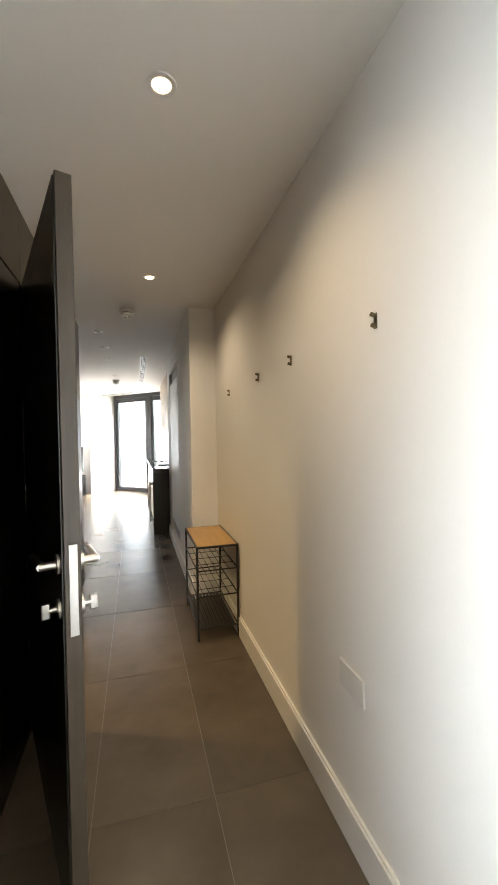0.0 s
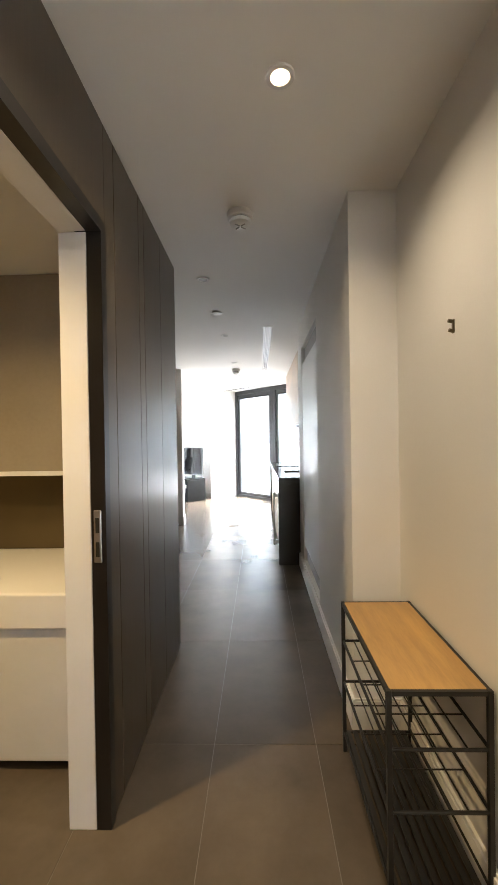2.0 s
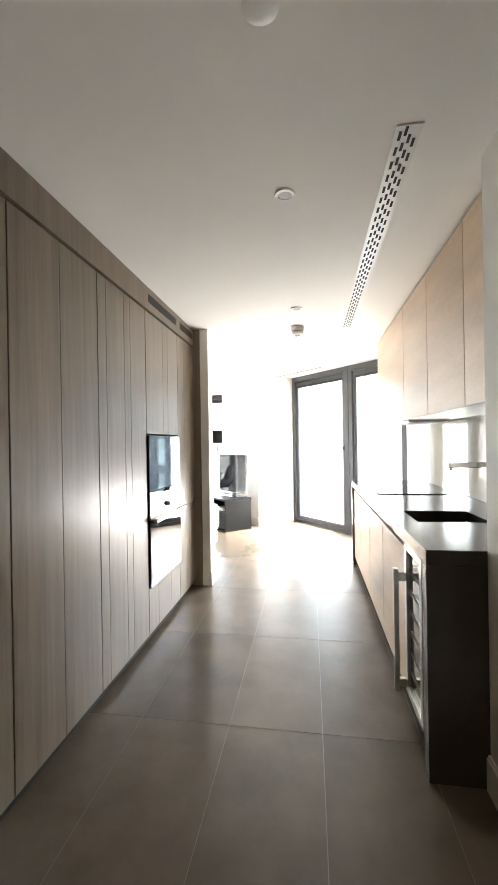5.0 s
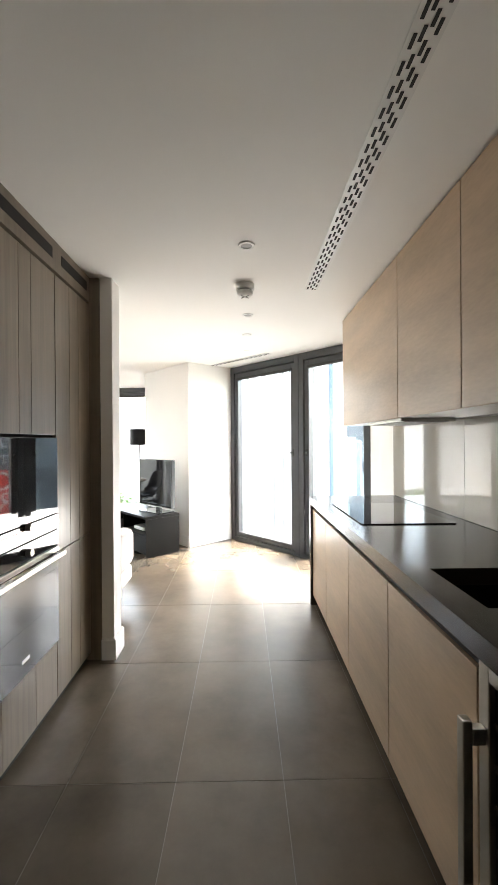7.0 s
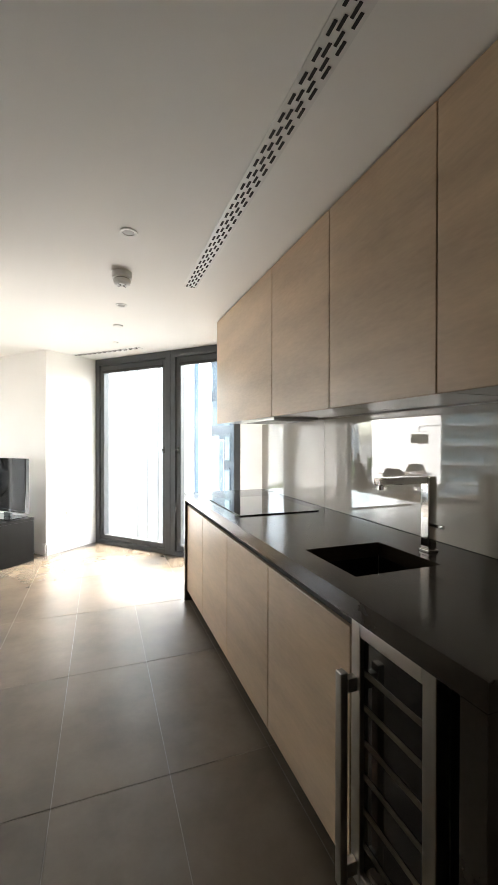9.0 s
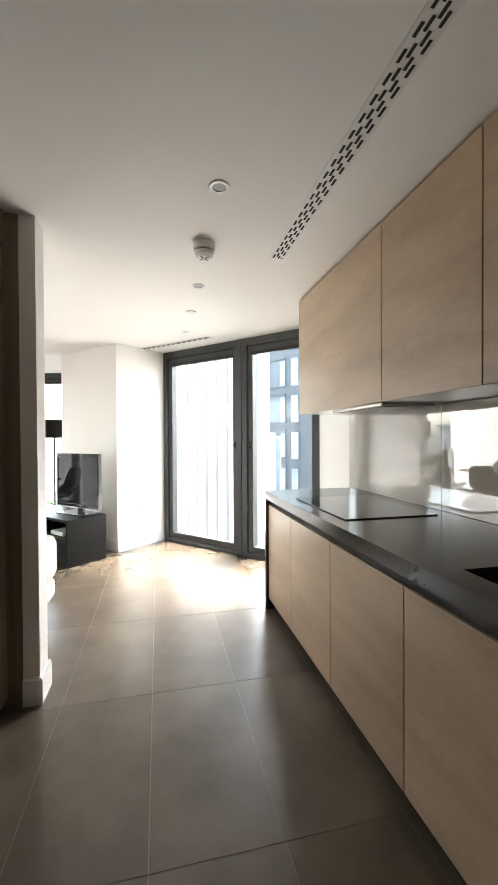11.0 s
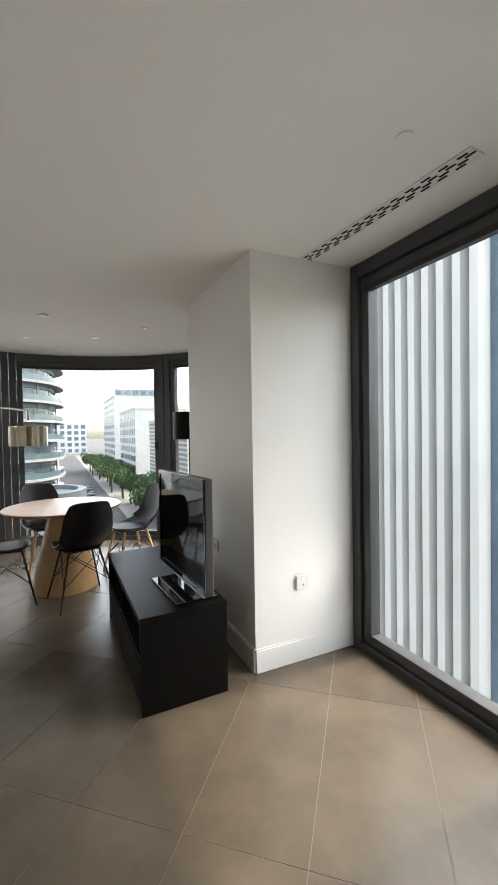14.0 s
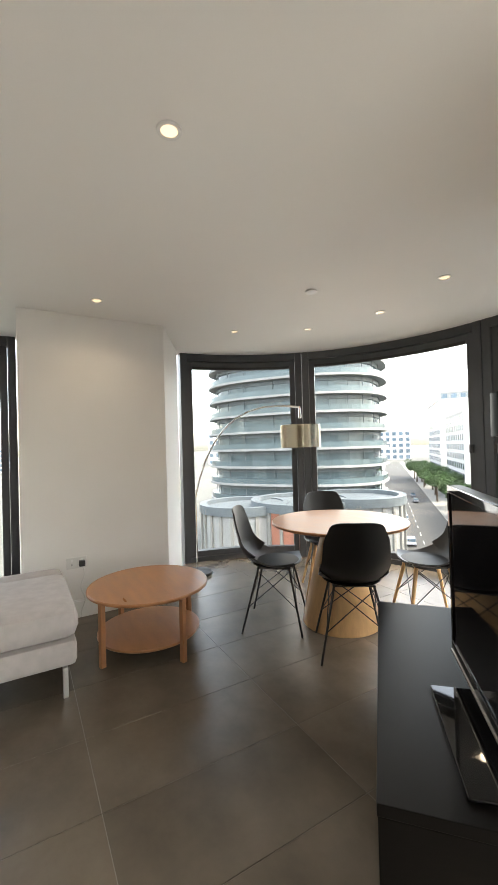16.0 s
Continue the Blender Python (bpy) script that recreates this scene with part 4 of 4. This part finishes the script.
part("backrest", cube(-3.92, -1.15, 7.13, 7.385, 0.305, 0.74, 0.06), M_SOFA, sofa, smooth=True)
part("armrest", cube(-1.385, -1.13, 7.40, 7.99, 0.305, 0.62, 0.06), M_SOFA, sofa, smooth=True)
part("armrest", cube(-3.93, -3.75, 7.40, 8.66, 0.305, 0.46, 0.05), M_SOFA, sofa, smooth=True)
for x, y in ((-1.25, 7.93), (-1.25, 7.2), (-3.0, 8.60), (-3.88, 8.60), (-3.88, 7.2), (-2.5, 7.93)):
    part("leg", cube(x - 0.013, x + 0.013, y - 0.013, y + 0.013, 0, 0.158, 0.002), M_STEEL, sofa, "brushed steel leg")

# ---- lamps ----
al = thing("arc_lamp", "slim arching floor lamp with champagne drum shade", "floor lamp", -4.52, 9.98, 0)
part("base", lathe([(0.15, 0), (0.15, 0.03), (0.14, 0.035), (0.0, 0.0352)], 40), M_BLACKMETAL, al, smooth=True)
bm = bmesh.new()
ends = Vector((1.42, 0.30, 0))
prev = None
for k in range(25):
    s = k / 24
    a = math.pi * 0.94 * s
    q = Vector((0, 0, 0.035)).lerp(Vector((0, 0, 0.8)), min(s * 4, 1)) if s <= 0.25 else None
    if q is None:
        u = (s - 0.25) / 0.75
        q = Vector((ends.x * (0.12 * u + 0.88 * u * u), ends.y * u, 0.8 + 0.84 * math.sin(u * math.pi * 0.60) - 0.0 * u))
    if prev is not None:
        rod(bm, prev, q, 0.008, seg=10)
    prev = q
part("arm", bm, M_CHROME, al, "polished curved tube", True)
top_end = prev
part("stem", rod(bmesh.new(), top_end + Vector((0, 0, -0.085)), top_end, 0.01), M_CHROME, al)
bm = bmesh.new()
zc = 1.375
part("shade", lathe([(0.150, zc - 0.085), (0.152, zc - 0.085), (0.152, zc + 0.085), (0.150, zc + 0.087), (0.02, zc + 0.087), (0.02, zc + 0.083), (0.147, zc + 0.082), (0.148, zc - 0.085)], 48, top_end.x, top_end.y), M_BRASS, al, "brushed champagne metal drum", True)
fl = thing("floor_lamp", "black drum shade floor lamp behind the pier", "floor lamp", -1.83, 10.88, 0)
part("base", lathe([(0.13, 0), (0.13, 0.018), (0.12, 0.022), (0.0, 0.0222)], 40), M_BLACKMETAL, fl, smooth=True)
part("pole", rod(bmesh.new(), (0, 0, 0.022), (0, 0, 1.45), 0.010), M_BLACKMETAL, fl, smooth=True)
part("shade", lathe([(0.150, 1.325), (0.152, 1.325), (0.150, 1.575), (0.148, 1.577), (0.03, 1.577), (0.03, 1.57), (0.145, 1.57), (0.148, 1.325)], 48), M_BLACKWOOD, fl, "black fabric drum shade", True)

# ---- outside ----
GZ = -19.0
gm = bmesh.new()
bmesh.ops.create_grid(gm, x_segments=8, y_segments=8, size=2500, matrix=Matrix.Translation((0, 0, GZ)))
structure("ground", gm, M_GROUND, "city ground stretching to the horizon", "ground")
RD = Vector((-0.66, 0.75)).normalized()
RN = Vector((-RD.y, RD.x))
R0 = Vector((-14.0, 34.0))


def strip(name, off, w, z0, z1, mat, label, cat, a=-60, b=420):
    p = R0 + off * RN
    return structure(name, prism([p + a * RD - w / 2 * RN, p + b * RD - w / 2 * RN, p + b * RD + w / 2 * RN, p + a * RD + w / 2 * RN], z0, z1), mat, label, cat)


strip("road", 0, 15, GZ, GZ + 0.02, M_ASPHALT, "wide grey asphalt city street", "road")
strip("pavement", -11, 7, GZ, GZ + 0.14, M_PAVE, "pale paved footway", "pavement")
strip("pavement", 11, 7, GZ, GZ + 0.14, M_PAVE, "pale paved footway", "pavement")
for k in range(40):
    p = R0 + (k * 8 - 30) * RD
    if k < 24:
        part("lane_mark", prism([p - 0.08 * RN, p + 3 * RD - 0.08 * RN, p + 3 * RD + 0.08 * RN, p + 0.08 * RN], GZ + 0.024, GZ + 0.03), M_FIN, bpy.data.objects["road"])


def tower(x, y, rx, ry, floors, z0, fh, rz):
    t = thing("tower_block", "curved glass tower with white balcony bands", "building", x, y, z0, rz)
    n = 48

    def ring(s, za, zb, p=2.6):
        pts = []
        for k in range(n):
            a = 2 * math.pi * k / n
            c, q = math.cos(a), math.sin(a)
            pts.append((rx * s * math.copysign(abs(c) ** (2 / p), c), ry * s * math.copysign(abs(q) ** (2 / p), q)))
        return prism(pts, za, zb)
    part("core", ring(0.90, 0, floors * fh), M_TOWERGLASS, t)
    for f in range(floors):
        z = f * fh
        part("floor_band", ring(1.0, z, z + 0.42), M_TOWERSLAB, t)
        part("balcony_glass", ring(0.985, z + 0.421, z + 1.35), M_TOWERGLASS, t)
        part("blind_band", ring(0.915, z + fh - 0.75, z + fh - 0.02), M_TOWERBAND, t)
    for k in range(0, n, 2):
        a = 2 * math.pi * k / n
        c, q = math.cos(a), math.sin(a)
        xx, yy = rx * 0.925 * math.copysign(abs(c) ** (2 / 2.6), c), ry * 0.925 * math.copysign(abs(q) ** (2 / 2.6), q)
        part("mullion", cube(xx - 0.06, xx + 0.06, yy - 0.06, yy + 0.06, 0, floors * fh), M_TOWERBAND, t)
    part("roof", ring(0.8, floors * fh, floors * fh + 1.2), M_CONCRETE, t)
    return t


tower(-69.4, 59.6, 18.4, 14.4, 26, GZ, 3.25, 35)


def block(name, label, x, y, w, d, h, rz, wall, cols, rows, win=M_FACGLASS, z0=GZ, wide=0.3):
    b = thing(name, label, "building", x, y, z0, rz)
    part("wall", cube(-w / 2, w / 2, -d / 2, d / 2, 0, h), wall, b)
    part("roof", cube(-w / 2 - 0.2, w / 2 + 0.2, -d / 2 - 0.2, d / 2 + 0.2, h + 0.002, h + 0.6), M_CONCRETE, b)
    if not cols:
        return b
    cw, rh = w / cols, h / rows
    me = {}
    for s in (-1, 1):
        for i in range(cols):
            for j in range(rows):
                key = "front"
                if key not in me:
                    bm = cube(-cw * wide, cw * wide, -0.08, 0.08, -rh * 0.3, rh * 0.3)
                    m = bpy.data.meshes.new("window")
                    bm.to_mesh(m)
                    bm.free()
                    m.materials.append(win)
                    me[key] = m
                o = new("window", me[key])
                o.parent = b
                o.matrix_basis = pose(-w / 2 + cw * (i + 0.5), s * d / 2, rh * (j + 0.5))
    return b


yaw = math.degrees(math.atan2(RD.y, RD.x))
for k, (off, dist, w, d, h, mat, nm) in enumerate(((30, 95, 30, 22, 13, M_BRICK, "red brick street building"), (28, 150, 44, 20, 17, M_BRICK, "red brick street building"), (-27, 75, 40, 18, 24, M_FIN, "pale rendered office building"), (-28, 140, 40, 20, 30, M_CONCRETE, "pale concrete apartment building"), (-30, 205, 50, 24, 40, M_CONCRETE, "pale concrete apartment building"), (34, 230, 60, 24, 20, M_BRICK, "red brick street building"))):
    p = R0 + dist * RD + off * RN
    block("street_building", nm, p.x, p.y, w, d, h, yaw, mat, 1 if dist == 75 else max(4, int(w / 4)), 22 if dist == 75 else max(4, int(h / 3.3)), M_TOWERSLAB if dist == 75 else M_FACGLASS, wide=0.495 if dist == 75 else 0.3)
for k in range(16):
    a = radians(100 + 7.5 * k)
    rr = 520 + 60 * math.sin(k * 2.3)
    hh = 22 + 26 * abs(math.sin(k * 1.7))
    block("distant_building", "hazy distant city block", rr * math.cos(a), rr * math.sin(a), 45, 30, hh, math.degrees(a) + 90, M_CONCRETE, 6, 5)

for x, y, w, h in ((-127, 213, 22, 46), (-112, 219, 16, 36)):
    block("grey_tower", "stepped grey residential tower down the street", x, y, w, 16, h, 32, M_TOWERSLAB, 5, 12)

# rooftop drums near the tower foot
for k, (x, y, r, h, mat) in enumerate(((-27, 23.0, 3.2, 16.2, M_TOWERSLAB), (-24.5, 26.5, 3.6, 16.4, M_BRICK), (-22.5, 30.2, 3.2, 16.6, M_TOWERSLAB))):
    d = thing("round_kiosk", "round clad pavilion with a pale rim", "building", x, y, GZ)
    part("wall", lathe([(r, 0), (r, h - 0.6), (r * 0.98, h - 0.6)], 36), mat, d)
    part("roof_rim", lathe([(r * 1.06, h - 0.598), (r * 1.06, h), (r * 0.9, h), (r * 0.9, h - 0.3), (0.01, h - 0.3)], 36), M_TOWERBAND, d)
    for j in range(24):
        a = 2 * math.pi * j / 24
        part("rib", lean(cube(r - 0.02, r + 0.14, -0.1, 0.1, 0, h - 0.62), Matrix.Rotation(a, 4, "Z")), M_PAVE, d)

# white finned buildings beyond the kitchen windows
def finned(name, label, off, e0, e1, h, step, wide):
    fb = thing(name, label, "building", 0, 0, GZ)
    A, B = WIN0 + off * E2 + e0 * E1, WIN0 + off * E2 + e1 * E1
    part("wall", prism([A + 0.5 * E2, B + 0.5 * E2, B + 1.5 * E2, A + 1.5 * E2], 0, h - 0.2), M_CONCRETE, fb)
    s = 0.0
    while s < e1 - e0:
        p = A + s * E1
        part("fin", prism([p, p + wide * E1, p + (wide + 0.06) * E1 + 0.45 * E2, p + 0.06 * E1 + 0.45 * E2], 0, h), M_FIN, fb)
        part("glass_strip", prism([p + (wide + 0.07) * E1 + 0.47 * E2, p + step * 0.95 * E1 + 0.47 * E2, p + step * 0.95 * E1 + 0.49 * E2, p + (wide + 0.07) * E1 + 0.49 * E2], 0, h - 0.3), M_FACGLASS, fb)
        s += step


finned("finned_building", "tall building with white vertical facade fins", 9.0, -17.0, -5.0, 31.0, 0.55, 0.26)
finned("finned_annex", "low building with white vertical fins", 17.0, -15.0, -9.2, 20.6, 0.8, 0.4)
# dark blue building with a red sign
nb = WIN0 + 34 * E2 - 8 * E1
nbb = block("dark_office_building", "dark blue clad building with a tall red sign", nb.x, nb.y, 32, 14, 29.0, WALL_T - 14, M_NAVY, 0, 0)
for j in range(8):
    z = 1.9 + 3.3 * j
    for x0 in (-13.4, -7.6, -1.7, 10.4):
        bay = part("window_bay", cube(x0, x0 + 2.7, -7.12, -7.02, z, z + 2.5), M_DARKWIN, nbb)
        part("side_pane", cube(x0 + 2.15, x0 + 2.7, -7.20, -7.13, z + 0.1, z + 2.3), M_PALEWIN, bay)
        part("side_pane", cube(x0, x0 + 0.4, -7.20, -7.13, z + 0.1, z + 2.3), M_PALEWIN, bay)
        part("transom", cube(x0 - 0.05, x0 + 2.75, -7.24, -7.12, z + 2.5, z + 2.65), M_NAVY, bay)
    for x0 in (-10.0, -4.1):
        part("window", cube(x0, x0 + 0.75, -7.16, -7.02, z, z + 2.4), M_PALEWIN, nbb)
sg = part("sign", cube(2.4, 8.4, -7.25, -7.09, 14.0, 18.5), M_RED, nbb, "tall red sign with white words")


def words(txt, x, z, size, mat, parent):
    cu = bpy.data.curves.new("lettering", "FONT")
    cu.body = txt
    cu.size = size
    cu.extrude = 0.02
    tmp = bpy.data.objects.new("lettering", cu)
    scene.collection.objects.link(tmp)
    me = bpy.data.meshes.new_from_object(tmp.evaluated_get(bpy.context.evaluated_depsgraph_get()))
    bpy.data.objects.remove(tmp)
    me.materials.append(mat)
    ob = new("lettering", me)
    ob.parent = parent
    ob.matrix_basis = pose(x, -7.28, z, 90, 0, 0)
    return ob


for j, w in enumerate(("CITY", "ROAD", "BASIN")):
    words(w, 2.55, 17.1 - 1.45 * j, 1.85, M_FIN, sg)
for j, w in enumerate(("ST PANCRAS", "CAMDEN LOCK", "", "LONDON", "LISSON", "MAIDA")):
    if w:
        words(w, 2.5, 18.9 + 1.15 * j, 0.95, M_CONCRETE, nbb)
for j, w in enumerate(("WENLOCK", "VICTORIA", "MILE END")):
    words(w, 2.5, 13.1 - 1.2 * j, 1.0, M_CONCRETE, nbb)
# low pale podium roof below the windows
pr = WIN0 + 9 * E2 + 6 * E1
structure("podium", prism([pr - 3 * E1 - 4 * E2, pr + 22 * E1 - 4 * E2, pr + 22 * E1 + 9 * E2, pr - 3 * E1 + 9 * E2], GZ, -9.0), M_PAVE, "pale paved podium roof", "pavement")


def leaves(n, r, flat, seed):
    rnd = random.Random(seed)
    bm = bmesh.new()
    for c in range(9):
        cx, cy, cz = (rnd.gauss(0, 0.45) * r, rnd.gauss(0, 0.45) * r, rnd.gauss(0, 0.32) * r * flat)
        cr = r * rnd.uniform(0.3, 0.5)
        for k in range(n // 9):
            v = Vector((rnd.gauss(0, 1), rnd.gauss(0, 1), rnd.gauss(0, 1))).normalized() * cr * rnd.uniform(0.6, 1.05)
            p = Vector((cx, cy, cz)) + v
            s = r * rnd.uniform(0.05, 0.10)
            a = Vector((rnd.gauss(0, 1), rnd.gauss(0, 1), rnd.gauss(0, 1))).normalized()
            b = a.orthogonal().normalized()
            q = a.cross(b)
            bm.faces.new([bm.verts.new(p + s * (b * i + q * j * 0.7)) for i, j in ((1, 0), (0, 1), (-1, 0), (0, -1))])
    return bm


tree = thing("street_tree", "leafy green street tree with rounded crown", "tree", 0, 0, GZ, 0, "street trees")
tk = rod(bmesh.new(), (0, 0, 0), (0.1, 0, 4.2), 0.28, 0.18)
for k in range(6):
    a = radians(60 * k)
    rod(tk, (0.1, 0, 3.6 + 0.1 * k), (2.0 * math.cos(a), 2.0 * math.sin(a), 6.2 + 0.3 * (k % 3)), 0.12, 0.04, 6)
part("trunk", tk, M_BARK, tree)
part("crown", lean(leaves(1500, 3.6, 0.9, 3), Matrix.Translation((0, 0, 7.2))), M_LEAF, tree)
p = R0 + 20 * RD + 12 * RN
tree.matrix_basis = pose(p.x, p.y, GZ)
rnd = random.Random(5)
for k in range(44):
    off = rnd.choice((-10.5, -13, -17, 12, 13))
    p = R0 + (26 + k * 4.5) * RD + off * RN
    copy_thing(tree, pose(p.x + rnd.uniform(-2, 2), p.y + rnd.uniform(-2, 2), GZ, 0, 0, rnd.uniform(0, 360)))


for k in range(18):
    p = R0 + (22 + k * 2.6) * RD - (13 + rnd.uniform(0, 9)) * RN
    if k % 3 == 0:
        p = R0 + (120 + k * 6) * RD - (8 + rnd.uniform(0, 4)) * RN
    copy_thing(tree, pose(p.x, p.y, GZ, 0, 0, rnd.uniform(0, 360)) @ Matrix.Diagonal((1.25, 1.25, 1.15, 1)))


def car(label):
    c = thing("parked_car", label, "car", 0, 0, GZ, 0, "cars in the street")
    bm = bmesh.new()
    box(bm, -2.1, 2.1, -0.86, 0.86, 0.32, 0.86, 0.12)
    part("body", bm, M_CAR, c)
    part("cabin", prism([(-1.5, -0.72), (0.9, -0.72), (0.9, 0.72), (-1.5, 0.72)], 0.861, 1.42), M_FACGLASS, c)
    for sx in (-1.3, 1.3):
        for sy in (-1, 1):
            part("wheel", rod(bmesh.new(), (sx, sy * 0.72, 0.33), (sx, sy * 0.88, 0.33), 0.33, seg=18), M_BLACKSHELL, c)
    return c


c0 = car("car standing in the street traffic")
p = R0 + 10 * RD + 3 * RN
c0.matrix_basis = pose(p.x, p.y, GZ + 0.02, 0, 0, yaw)
for k in range(16):
    p = R0 + (14 + k * 8.5 + rnd.uniform(-2, 2)) * RD + rnd.choice((-5.5, -2.5, 2.5, 5.5)) * RN
    copy_thing(c0, pose(p.x, p.y, GZ + 0.02, 0, 0, yaw))

# ---- floor tiles ----
TW, TL = 0.4335, 0.8706


def clip_edge(src, a, b):
    """What lies to the left of the line from a to b."""
    e, out = Vector(b) - Vector(a), []
    for k in range(len(src)):
        p, q = Vector(src[k]), Vector(src[(k + 1) % len(src)])
        sp, sq = e.cross(p - Vector(a)), e.cross(q - Vector(a))
        if sp >= 0:
            out.append(p)
        if sp * sq < 0:
            out.append(p.lerp(q, sp / (sp - sq)))
    return out


def clip(poly, hull):
    out = poly
    for i in range(len(hull)):
        out = clip_edge(out, hull[i], hull[(i + 1) % len(hull)])
        if not out:
            return []
    return out


def tile_mesh(pts):
    bm = prism(pts, -0.0035, 0.0)
    me = bpy.data.meshes.new("tile")
    bm.to_mesh(me)
    bm.free()
    me.materials.append(M_TILE)
    return me


g = 0.0016
whole = tile_mesh([(g, g), (TW - g, g), (TW - g, TL - g), (g, TL - g)])
HC = HULL[:5] + [p for k, p in enumerate(arc) if 12 + 4 * k >= 44]
for i in range(-12, 4):
    for j in range(-4, 13):
        x, y = -0.011 + i * TW, 1.68 + j * TL
        if x + TW < -2.1 and y + TL < 7.0:
            continue
        rect = [(x + g, y + g), (x + TW - g, y + g), (x + TW - g, y + TL - g), (x + g, y + TL - g)]
        cut = clip(rect, HC)
        if x > -1.0 and len(cut) > 2:
            a = WIN2 + 0.02 * E2
            b = WIN0 + 0.02 * E2
            cut = clip_edge(cut, a, b)
        if len(cut) < 3:
            continue
        if all(min((Vector(c) - Vector(r)).length for r in rect) < 1e-6 for c in cut) and len(cut) == 4:
            o = new("tile", whole)
            o.location = (x, y, 0)
        else:
            o = new("tile", tile_mesh(cut))
        o.parent = floor
